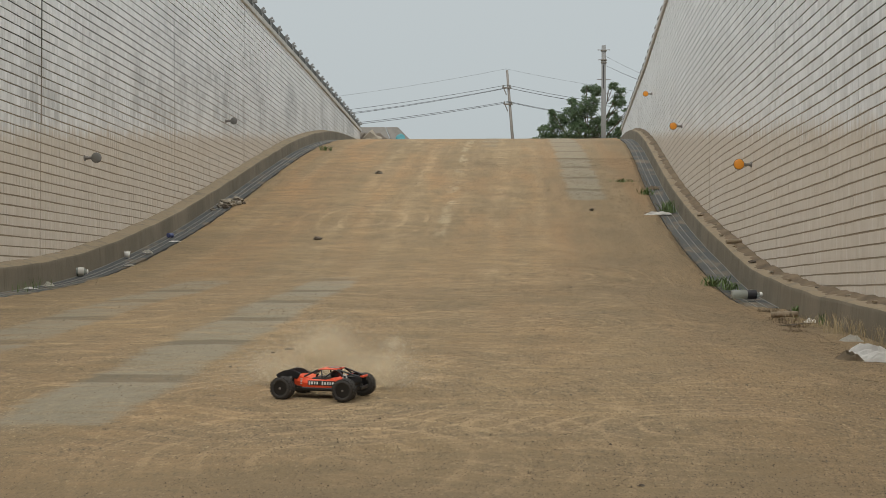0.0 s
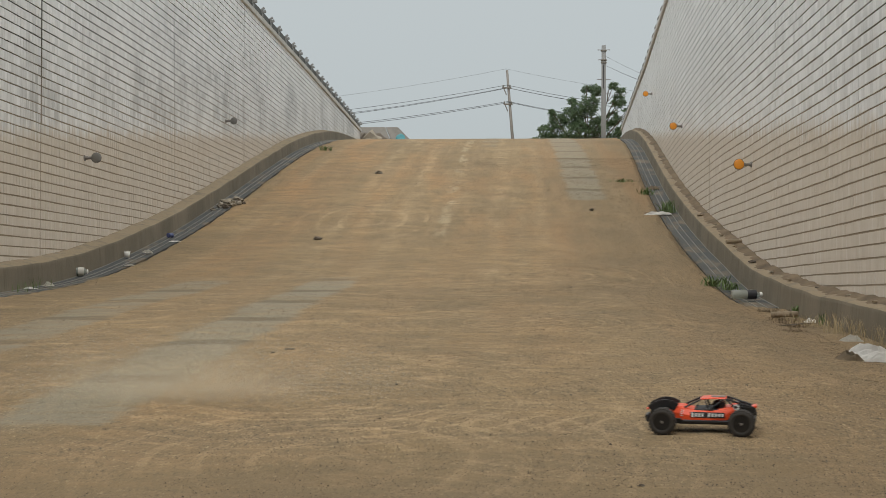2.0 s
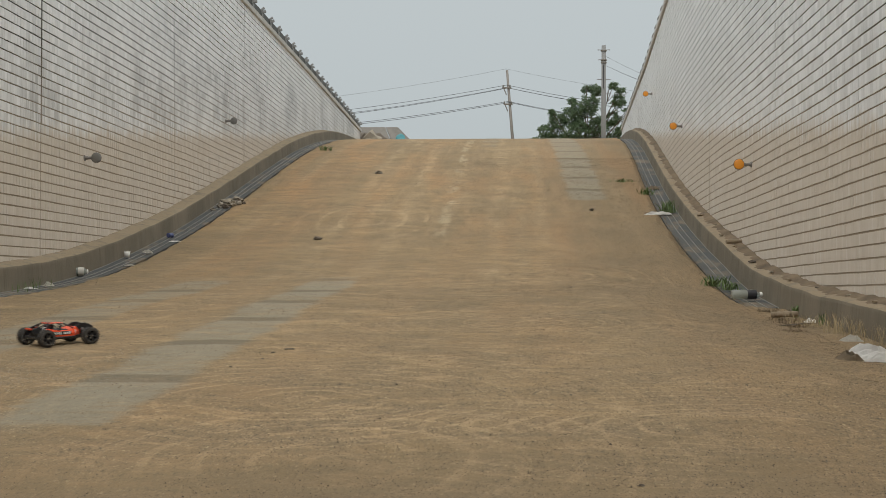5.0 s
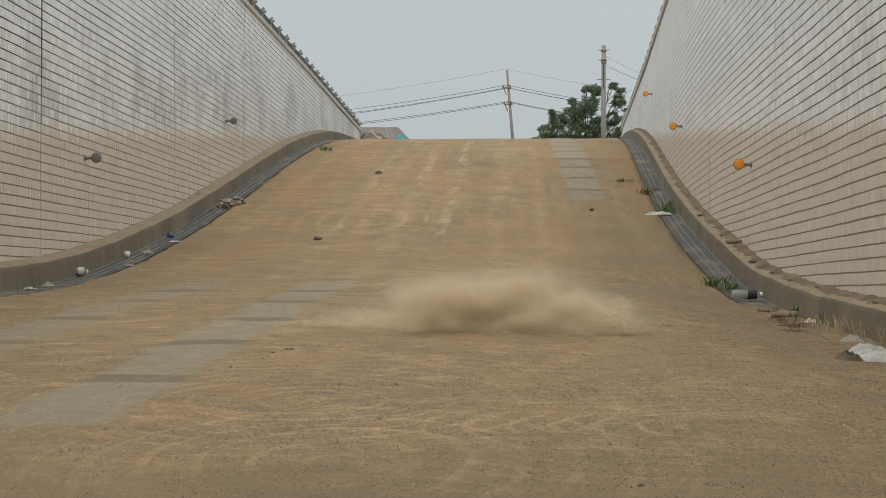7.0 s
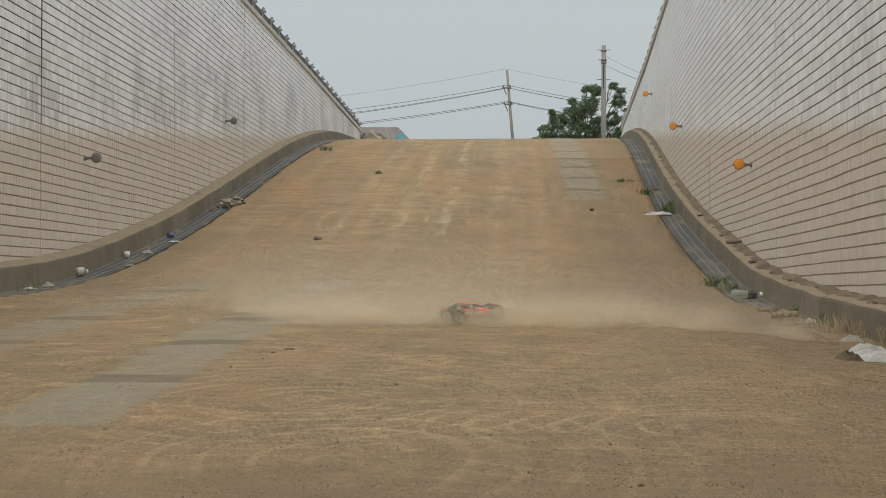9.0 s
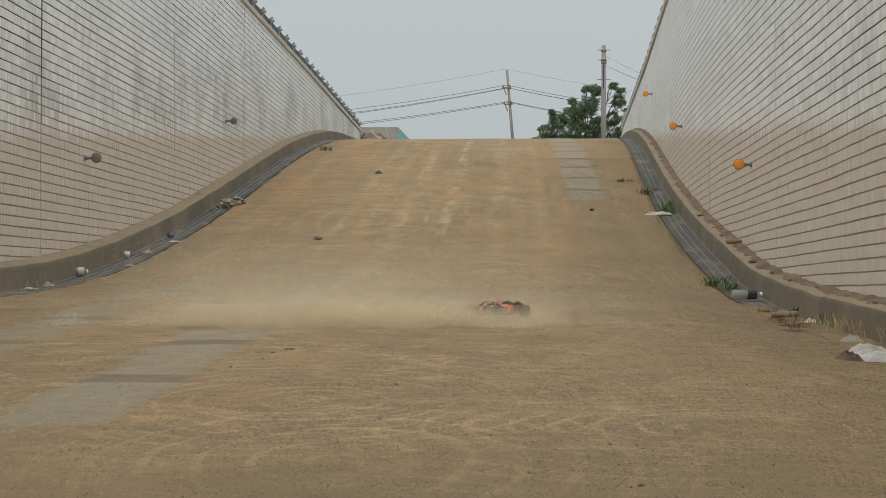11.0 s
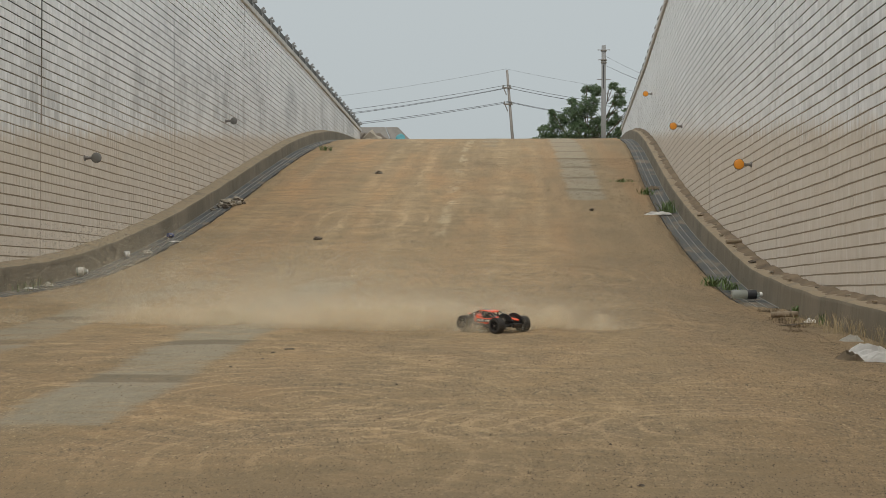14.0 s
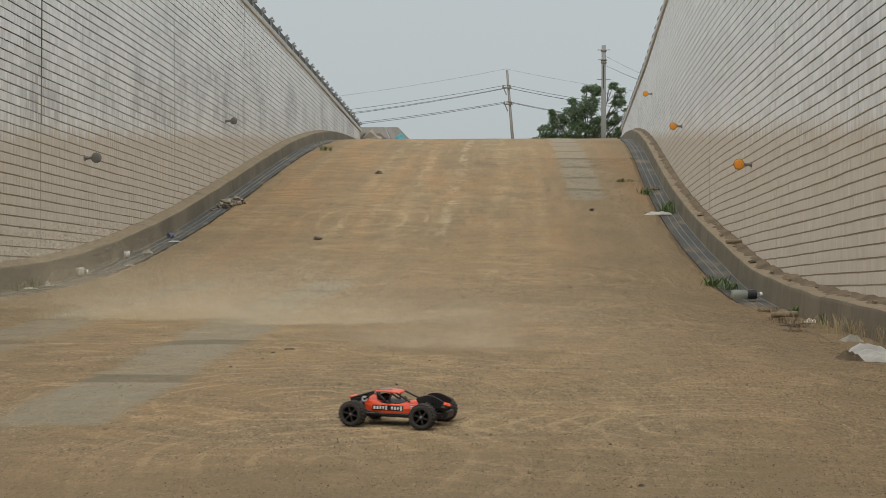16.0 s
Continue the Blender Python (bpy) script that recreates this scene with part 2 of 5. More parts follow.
M_WIRE = plain("black_cable", (0.05, 0.05, 0.055), 0.7)
M_BARK = plain("bark", (0.12, 0.09, 0.065), 0.9)
M_STONE = plain("stone", (0.13, 0.105, 0.08), 0.9, own=True, scale=20)
M_RUBBLE = plain("broken_concrete", (0.30, 0.26, 0.20), 0.9, own=True, scale=20)
M_WHITE = plain("dirty_white_plastic", (0.82, 0.80, 0.76), 0.6, 0, 0.12, 12)
M_PAPER = plain("soiled_paper", (0.58, 0.55, 0.48), 0.8, 0, 0.25, 15)
M_TARP = plain("teal_tarpaulin", (0.05, 0.24, 0.27), 0.5, 0, 0.35, 8)
M_BLUE = plain("blue_tin", (0.09, 0.11, 0.24), 0.4, 0.2)
M_DRY = plain("dry_grass", (0.42, 0.33, 0.19), 0.9)
M_WEED = plain("weed_green", (0.13, 0.19, 0.06), 0.7, 0, 0.3, 12)
M_WOOD = plain("driftwood", (0.27, 0.21, 0.14), 0.9)
M_SOIL = plain("dry_soil", (0.16, 0.115, 0.07), 0.95, 0, 0.5, 25, 0.8, own=False)
M_LABEL = plain("black_label", (0.03, 0.03, 0.035), 0.5)


def leaf_material():
    """Leaves that let some light through, paled in colour for distance haze."""
    k = Mat("hazy_tree_leaf", 0.55)
    c = k.mix(k.ramp(k.island(), 0.1, 0.9), (0.10, 0.155, 0.085), (0.20, 0.27, 0.15))
    k.colour(c)
    tr, m = k.n.new("ShaderNodeBsdfTranslucent"), k.n.new("ShaderNodeMixShader")
    k.l.new(c, tr.inputs["Color"])
    m.inputs[0].default_value = 0.5
    k.l.new(k.b.outputs[0], m.inputs[1])
    k.l.new(tr.outputs[0], m.inputs[2])
    k.l.new(m.outputs[0], k.n["Material Output"].inputs["Surface"])
    return k.m


def glass_material():
    k = Mat("clear_plastic", 0.12)
    k.b.inputs["Transmission Weight"].default_value = 0.6
    k.b.inputs["IOR"].default_value = 1.35
    k.colour((0.58, 0.61, 0.55))
    return k.m


def gravel_material():
    k = Mat("gravel", 0.9)
    k.colour(k.mix(k.island(), (0.055, 0.042, 0.03), (0.24, 0.178, 0.11)))
    return k.m


def dust_material():
    """Thin pale wisps of fine dust, lit through."""
    k = Mat("airborne_dust", 1.0)
    tone = k.mix(k.island(), (0.80, 0.705, 0.535), (0.88, 0.79, 0.62))
    d, tr, cl = (k.n.new("ShaderNodeBsdf" + q) for q in ("Diffuse", "Translucent", "Transparent"))
    m, thin = k.n.new("ShaderNodeMixShader"), k.n.new("ShaderNodeMixShader")
    k.l.new(tone, d.inputs["Color"])
    k.l.new(tone, tr.inputs["Color"])
    m.inputs[0].default_value, thin.inputs[0].default_value = 0.5, 0.06
    k.l.new(d.outputs[0], m.inputs[1])
    k.l.new(tr.outputs[0], m.inputs[2])
    k.l.new(cl.outputs[0], thin.inputs[1])
    k.l.new(m.outputs[0], thin.inputs[2])
    k.l.new(thin.outputs[0], k.n["Material Output"].inputs["Surface"])
    return k.m


M_LEAF, M_CLEAR, M_GRAVEL, M_DUST = leaf_material(), glass_material(), gravel_material(), dust_material()


# ---- building helpers ----
def part(name, bm, material, parent=None, label="", smooth=False):
    """Links a bmesh as one mesh object, under a thing or a part."""
    me = bpy.data.meshes.new(name)
    bm.normal_update()
    bm.to_mesh(me)
    bm.free()
    me.materials.append(material)
    if smooth:
        for p in me.polygons:
            p.use_smooth = True
    ob = new(name, me)
    if parent is not None:
        ob.parent = parent
    if label:
        ob["label"] = label
    return ob


def mesh_of(name, verts, faces, material, parent=None, smooth=False):
    me = bpy.data.meshes.new(name)
    me.from_pydata(verts, [], faces)
    me.materials.append(material)
    if smooth:
        for p in me.polygons:
            p.use_smooth = True
    me.update()
    ob = new(name, me)
    if parent is not None:
        ob.parent = parent
    return ob


def empty(name, m=None):
    ob = new(name)
    ob.empty_display_size = 0.1
    if m is not None:
        ob.matrix_basis = m
    return ob


def box(bm, size, at=(0, 0, 0), turn=None, bevel=0.0, segs=2):
    m = Matrix.Translation(at) @ (turn or Matrix()) @ Matrix.Diagonal((*size, 1))
    got = bmesh.ops.create_cube(bm, size=1, matrix=m)
    if bevel:
        edges = list({e for v in got["verts"] for e in v.link_edges})
        bmesh.ops.bevel(bm, geom=edges, offset=bevel, segments=segs, affect="EDGES", profile=0.6)
    return bm


def tube(bm, a, b, r, r2=None, sides=8, caps=True):
    a, b = Vector(a), Vector(b)
    d = b - a
    m = Matrix.Translation((a + b) / 2) @ d.to_track_quat("Z", "Y").to_matrix().to_4x4()
    bmesh.ops.create_cone(bm, cap_ends=caps, segments=sides, radius1=r, radius2=r if r2 is None else r2, depth=d.length, matrix=m)
    return bm


def lathe(bm, profile, sides=24, m=None):
    """Turns (radius, height) pairs about z."""
    m = m or Matrix()
    rings = []
    for r, h in profile:
        rings.append([bm.verts.new(m @ Vector((r * math.cos(2 * math.pi * i / sides), r * math.sin(2 * math.pi * i / sides), h))) for i in range(sides)])
    for a, b in zip(rings, rings[1:]):
        for i in range(sides):
            j = (i + 1) % sides
            bm.faces.new((a[i], a[j], b[j], b[i]))
    bm.faces.new(list(reversed(rings[0])))
    bm.faces.new(rings[-1])
    return bm


def lump(bm, r, at=(0, 0, 0), squash=(1, 1, 0.6), rough=0.25, sub=2, seed=0):
    """A broken stone."""
    got = bmesh.ops.create_icosphere(bm, subdivisions=sub, radius=1.0)
    for v in got["verts"]:
        n = 1 + rough * noise.noise(v.co * 1.7 + Vector((seed * 3.1, seed, 0))) + rough * 0.6 * noise.noise(v.co * 4 + Vector((seed, 0, seed)))
        v.co = Vector((v.co.x * squash[0], v.co.y * squash[1], v.co.z * squash[2])) * n * r + Vector(at)
    return bm


# ---- the lie of the land ----
PROFILE = (
    (-40, -1.0), (-6, -0.97), (0, -0.90), (4, -0.68), (6.2, -0.545), (8.5, -0.395), (10.84, -0.245), (13, -0.11), (15.9, 0.04),
    (17, 0.10), (18, 0.19), (19.4, 0.36), (20.5, 0.50), (23, 0.86), (25.9, 1.35), (28.5, 1.81), (30.3, 2.14), (35.5, 3.04),
    (39.4, 3.59), (43, 4.00), (47, 4.31), (52, 4.57), (58, 4.74), (66, 4.82), (80, 4.84), (2000, 4.84))
_ys = np.arange(-42, 122, 0.1)
_zs = np.interp(_ys, [p[0] for p in PROFILE], [p[1] for p in PROFILE]) + EYE[2]
_kern = np.exp(-0.5 * (np.arange(-20, 21) / 8.0) ** 2)
_zs = np.convolve(np.pad(_zs, 20, mode="edge"), _kern / _kern.sum(), "valid")


def road_z(y):
    return float(np.interp(y, _ys, _zs))


def left_x(y):
    return float(np.interp(y, (-40, 40, 56), (-4.92, -4.92, -5.0)))


def right_x(y):
    return float(np.interp(y, (-40, 21, 23, 26, 28.3, 31, 34, 39, 54, 70), (2.67, 2.67, 2.69, 2.74, 2.80, 2.89, 3.00, 3.18, 3.63, 4.0)))


def ground_z(x, y):
    """The road falls off towards the right-hand kerb round the foot of the ramp."""
    drop = float(np.interp(y, (3, 6, 9, 11.5, 13.6, 14.5, 17, 19.3, 21.5), (0.05, 0.07, 0.10, 0.13, 0.17, 0.165, 0.115, 0.03, 0.0)))
    s = min(1.0, max(0.0, (x - 0.9) / 1.5))
    return road_z(y) - drop * s * s * (3 - 2 * s)


LEDGE, SILL, DRAIN = 0.235, 0.20, 0.30
TOP = 5.26 + EYE[2]
END_Y = 54.5


def build_road():
    xs = np.concatenate([np.linspace(0, 0.09, 28), np.linspace(0.09, 0.91, 74)[1:-1], np.linspace(0.91, 1, 28)])
    near = np.concatenate([np.arange(-30, 3, 1.0), np.arange(3, 24, 0.07), np.arange(24, 60, 0.2), np.arange(60, 84, 2.0)])
    verts, faces = [], []
    for y in near:
        a, b = left_x(y) + SILL - 0.05, right_x(y) - SILL + 0.05
        for s in xs:
            x = a + (b - a) * s
            edge = min(x - a, b - x)
            ragged = 0.07 * noise.noise((y * 0.9, s > 0.5, 2)) + 0.045 * noise.noise((y * 3.1, s > 0.5, 6)) + 0.02 * noise.noise((x * 14, y * 9, 1))
            soft = min(1.0, max(0.0, (edge - DRAIN - 0.05 + ragged) / 0.07))
            soft = max(soft, min(1.0, max(0.0, ((15.9 if s > 0.5 else 14.9) + 0.5 * noise.noise((x * 5, y * 2, 9)) - y) / 0.8)))
            h = 0.014 * noise.noise((x * 0.9, y * 0.9, 0)) + 0.006 * noise.noise((x * 3.1, y * 3.1, 5)) + 0.003 * noise.noise((x * 9, y * 9, 8))
            verts.append((x, y, ground_z(x, y) + soft * (h + 0.012) - (1 - soft) * 0.035))
    n = len(xs)
    for j in range(len(near) - 1):
        for i in range(n - 1):
            k = j * n + i
            faces.append((k, k + 1, k + n + 1, k + n))
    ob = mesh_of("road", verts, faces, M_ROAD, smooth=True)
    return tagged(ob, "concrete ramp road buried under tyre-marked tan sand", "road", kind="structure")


def build_ground():
    """Level ground round the cutting, out to the horizon."""
    z = TOP + 0.02
    verts, faces = [], []

    def quad(x0, y0, x1, y1, za, zb):
        k = len(verts)
        verts.extend([(x0, y0, za), (x1, y0, za), (x1, y1, zb), (x0, y1, zb)])
        faces.append((k, k + 1, k + 2, k + 3))
    zc = road_z(82)
    for y0, y1 in ((-1500, -30), (-30, 20), (20, END_Y)):
        quad(-1500, y0, -5.3, y1, z, z)
        quad(4.6, y0, 1500, y1, z, z)
    quad(-1500, END_Y, -5.3, 82, z, zc)
    quad(4.6, END_Y, 1500, 82, z, zc)
    quad(-1500, 82, 1500, 1800, zc, zc - 2)
    quad(-5.3, -1500, 4.6, -30.3, z, z)
    return tagged(mesh_of("ground", verts, faces, M_GROUND), "bare dry earth round the cutting", "ground", kind="structure")


def sweep(name, section, material, ys, label, category, parent=None):
    """A strip along the corridor: section(y) gives its points (x, z) in order."""
    verts, faces = [], []
    n = len(section(ys[0]))
    for y in ys:
        verts.extend((x, y, z) for x, z in section(y))
    for j in range(len(ys) - 1):
        for i in range(n - 1):
            k = j * n + i
            faces.append((k, k + 1, k + n + 1, k + n))
    ob = mesh_of(name, verts, faces, material, parent, smooth=False)
    me = ob.data
    import_bm = bmesh.new()
    import_bm.from_mesh(me)
    bmesh.ops.recalc_face_normals(import_bm, faces=import_bm.faces)
    import_bm.to_mesh(me)
    import_bm.free()
    if label:
        tagged(ob, label, category, kind="structure")
    return ob


RUN = np.concatenate([np.arange(-30, 8, 2.0), np.arange(8, 56.01, 0.4)])
RUN = RUN[RUN <= END_Y + 0.1]


def build_side(side):
    """One side of the cutting: wall, ledge with its kerb face, drain."""
    edge, s, name = (left_x, 1, "west") if side < 0 else (right_x, -1, "east")
    back = sweep("wall_" + name, lambda y: [(edge(y) - s * 0.4, road_z(y) - 0.5), (edge(y) - s * 0.4, TOP + 0.1), (edge(y), TOP + 0.1), (edge(y), road_z(y) - 0.5)], M_GROUT, RUN,
                 "tall retaining wall faced with dusty white glazed tiles", "wall")

    def kerb(y):
        w = edge(y)
        z = ground_z(w, y)
        j = 0.012 * noise.noise((y * 1.3, side, 0)) + 0.006 * noise.noise((y * 5, side, 3))
        return [(w, z + LEDGE + 0.03 + j), (w + s * 0.11, z + LEDGE + 0.012 + j), (w + s * (SILL - 0.025), z + LEDGE + j), (w + s * (SILL - 0.006), z + LEDGE - 0.008 + j),
                (w + s * SILL, z + LEDGE - 0.03 + j), (w + s * (SILL + 0.02), z - 0.08)]
    sweep("kerb_" + name, kerb, M_KERB, np.concatenate([RUN[RUN < 10], np.arange(10, END_Y + 0.01, 0.15)]), "weathered concrete kerb ledge along the tiled wall", "kerb")

    def cope(y):
        w = edge(y)
        return [(w - s * 0.42, TOP + 0.04), (w - s * 0.42, TOP + 0.16), (w + s * 0.03, TOP + 0.16), (w + s * 0.045, TOP + 0.145), (w + s * 0.045, TOP + 0.06), (w + s * 0.03, TOP + 0.05), (w, TOP + 0.05)]
    sweep("coping_" + name, cope, M_COPING, RUN, "plain grey concrete coping on the retaining wall", "coping")
    if side > 0:
        def soil(y):
            w, q = edge(y), ground_z(edge(y), y) + LEDGE
            h = max(0.0, 0.018 + 0.022 * noise.noise((y * 1.7, 0, 2)) + 0.012 * noise.noise((y * 5, 0, 5)))
            u = 0.115 + 0.04 * noise.noise((y * 1.9, 4, 2)) + 0.03 * noise.noise((y * 6, 1, 5)) + 0.015 * noise.noise((y * 15, 2, 5))
            return [(w + 0.01, q + 0.02 + h * 1.2), (w - u * 0.35, q + 0.022 + h), (w - u * 0.75, q + 0.012 + h * 0.6 + 0.016 * noise.noise((y * 13, 3, 3))), (w - u - 0.03, q - 0.006)]
        sweep("soil_drift", soil, M_SOIL, np.arange(10, END_Y - 6, 0.07), "crumbly brown soil drifted along the kerb ledge", "soil").data.shade_smooth()
    build_drain(side, edge, s)
    return back


def build_drain(side, edge, s):
    drain = tagged(empty("drain_cover"), "long dark steel drain cover strip beside the kerb", "drain", "drains")

    def bed(y):
        w = edge(y)
        z = ground_z(w, y)
        return [(w + s * (SILL + 0.01), z - 0.004), (w + s * (SILL + DRAIN), z - 0.004), (w + s * (SILL + DRAIN), z - 0.06)]
    run = np.arange(14.0 if side < 0 else 15.3, END_Y, 0.4)
    sweep("cover_plate", bed, M_GRATE, run, "", "", drain)
    for off in (0.015, 0.12, 0.205):
        def bar(y, off=off):
            z, w = ground_z(edge(y), y), edge(y) + s * (SILL + off)
            return [(w - 0.003, z - 0.01), (w - 0.003, z + 0.003), (w + 0.003, z + 0.003), (w + 0.003, z - 0.01)]
        sweep("steel_edge", bar, M_EDGE, run, "", "", drain)


ROW, BAND = 0.1, 0.104
JOINTS = {-1: (17.1, 23.9, 30.2, 35.1, 41.0, 47.0), 1: (16.76, 22.5, 28.3, 34.0, 40.0, 46.0)}


def tile_corners(side, k, j):
    """Four front corners of the tile in row k, column j, or None where the ledge or coping covers it."""
    edge, s = (left_x, 1) if side < 0 else (right_x, -1)
    y0, y1 = j * BAND + 0.0021, (j + 1) * BAND - 0.0021
    for q in JOINTS[side]:
        if y0 < q < y1:
            y0, y1 = (y0, q - 0.007) if q > (y0 + y1) / 2 else (q + 0.007, y1)
    if y1 - y0 < 0.03:
        return None
    ym = (y0 + y1) / 2
    tilt = 0.0040 * (ym - 15) if side < 0 else -0.0025 * (ym - 13)
    z0 = EYE[2] + 0.055 + k * ROW + 0.0068 + tilt
    z1 = z0 + ROW - 0.0136
    base = ground_z(edge(ym), ym) + LEDGE - 0.02
    if z1 < base + 0.01 or z0 > TOP + 0.03:
        return None
    z0, z1 = max(z0, base), min(z1, TOP + 0.055)
    sag = 0.009 * noise.noise((ym * 0.45, k * 0.13, side * 7.0)) + 0.004 * noise.noise((ym * 2.0, k * 0.5, side * 3.0))
    lean = 0.0012 * noise.noise((j * 1.7, k * 2.3, side))
    x0, x1 = edge(y0) + s * (0.004 + lean), edge(y1) + s * (0.004 - lean)
    return [(x0, y0, z0 + sag), (x1, y1, z0 + sag), (x1, y1, z1 + sag), (x0, y0, z1 + sag)], s


TILE_FACES = ((0, 1, 2, 3), (4, 5, 1, 0), (5, 6, 2, 1), (6, 7, 3, 2), (7, 4, 0, 3))


def build_tiles(side, wall, y_from, y_to):
    verts, faces = [], []
    near, shared = [], {}
    for j in range(int(y_from / BAND), int(y_to / BAND)):
        k0 = int((ground_z(2.6 if side > 0 else -4.9, j * BAND) + LEDGE - EYE[2] - 0.055) / ROW) - 2
        for k in range(k0 - 1, 58):
            got = tile_corners(side, k, j)
            if not got:
                continue
            c, s = got
            single = (16.0 if side < 0 else 12.0) < j * BAND < (18.0 if side < 0 else 14.0) and len(near) < 300 and c[3][2] - c[0][2] > ROW - 0.0145
            if single and k - k0 < 17:
                near.append(c)
                continue
            b = len(verts)
            verts.extend(c)
            verts.extend((x - s * 0.012, y, z) for x, y, z in c)
            order = (lambda f: f) if s > 0 else (lambda f: tuple(reversed(f)))
            faces.extend(tuple(b + i for i in order(f)) for f in TILE_FACES)
    ob = mesh_of("wall_tiles", verts, faces, M_TILE, wall)
    ob["kind"] = "stuff"
    # the tiles that stand nearest, each one on shared mesh data
    s = 1 if side < 0 else -1
    w, h = (BAND - 0.0042) / 2, (ROW - 0.0136) / 2
    front = [(0, -w, -h), (0, w, -h), (0, w, h), (0, -w, h)]
    me = bpy.data.meshes.new("tile")
    me.from_pydata(front + [(-s * 0.012, y, z) for _, y, z in front], [], [f if s > 0 else tuple(reversed(f)) for f in TILE_FACES])
    me.materials.append(M_TILE)
    for c in near:
        t = new("tile", me)
        t.parent = wall
        mid = [sum(p[i] for p in c) / 4 for i in range(3)]
        t.matrix_basis = pose(*mid, 0, 0, math.degrees(math.atan2(c[0][0] - c[1][0], c[1][1] - c[0][1])))


def build_end_walls():
    bm = box(bmesh.new(), (8.4, 0.3, TOP + 1.0), (-1.1, -30.15, (TOP - 1.0) / 2))
    tagged(part("wall_south", bm, M_COPING), "plain concrete wall closing the cutting", "wall", kind="structure")


def build_railing(side):
    """A low steel guard rail on the coping: broad bent posts, two tubes and a dark panel behind."""
    edge, s = (left_x, 1) if side < 0 else (right_x, -1)
    rail = tagged(empty("guard_rail"), "low galvanised steel guard rail on the wall coping", "railing", "guard rails")
    z0 = TOP + 0.16
    y = 22.0
    post = None
    while y < END_Y:
        if post is None:
            bm = bmesh.new()
            pts = [(0.0, -0.01), (0.0, 0.09), (0.012, 0.14), (0.035, 0.17)]
            for a, b in zip(pts, pts[1:]):
                d = Vector((b[0] - a[0], 0, b[1] - a[1]))
                box(bm, (0.02, 0.17 if side < 0 else 0.08, d.length + 0.01), ((a[0] + b[0]) / 2, 0, (a[1] + b[1]) / 2), d.to_track_quat("Z", "Y").to_matrix().to_4x4(), 0.008, 1)
            post = part("post", bm, M_RAIL, rail)
            ob = post
        else:
            ob = new("post", post.data)
            ob.parent = rail
        ob.matrix_basis = pose(edge(y) + s * (0.01 if side < 0 else -0.008), y, z0, 0, 0, 0 if s < 0 else 180)
        y += 1.15
    run = np.arange(22, END_Y, 0.6)
    for off, h, r, name in ((-0.04, 0.145, 0.030, "top_tube"), (-0.05, 0.07, 0.018, "mid_tube")):
        def ring(y, off=off, h=h, r=r):
            return [(edge(y) + s * off + r * math.cos(a), z0 + h + r * math.sin(a)) for a in np.linspace(0, 2 * math.pi, 9)]
        sweep(name, ring, M_RAIL, run, "", "", rail)

    def panel(y):
        x = edge(y) - s * 0.02
        return [(x - 0.01, z0 - 0.01), (x - 0.01, z0 + 0.155), (x + 0.01, z0 + 0.155), (x + 0.01, z0 - 0.01)]
    sweep("panel", panel, M_RAILDARK, run, "", "", rail)


def build_marker(at, side, material, label):
    """A round reflector held off the wall by a flared bracket."""
    s = 1 if side < 0 else -1
    root = tagged(empty("wall_reflector", Matrix.Translation(at)), label, "reflector", "wall reflectors")
    out = 0.16
    bm = lathe(bmesh.new(), [(0.050, -0.012), (0.060, -0.008), (0.061, 0.003), (0.057, 0.005)], 28, pose(s * (out - 0.01), 0.01, 0, 90, 0, 0))
    part("rim", bm, M_BRACKET, root)
    bm = lathe(bmesh.new(), [(0.056, 0), (0.056, 0.005), (0.044, 0.010), (0.020, 0.013), (0.004, 0.014)], 28, pose(s * (out - 0.01), 0.004, 0, 90, 0, 0))
    part("lens", bm, material, root)
    bm = lathe(bmesh.new(), [(0.033, 0), (0.030, 0.01), (0.020, 0.03), (0.016, 0.06), (0.020, out - 0.035), (0.020, out - 0.02)], 14, pose(0, 0.03, 0, 0, 90 * s, 0))
    part("arm", bm, M_BRACKET, root)
    bm = box(bmesh.new(), (0.006, 0.06, 0.06), (s * 0.012, 0.03, -0.005), None, 0.002, 1)
    part("wall_plate", bm, M_BRACKET, root)


# ---- beyond the crest ----
def wire(name, a, b, sag, r, parent):
    a, b = Vector(a), Vector(b)
    verts, faces = [], []
    for i in range(17):
        c = a.lerp(b, i / 16) - Vector((0, 0, sag * 4 * (i / 16) * (1 - i / 16)))
        verts.extend((c.x, c.y + r * math.cos(q), c.z + r * math.sin(q)) for q in (0, 1.571, 3.142, 4.712))
    for i in range(16):
        for q in range(4):
            k, n = i * 4 + q, i * 4 + (q + 1) % 4
            faces.append((k, n, n + 4, k + 4))
    mesh_of(name, verts, faces, M_WIRE, parent)


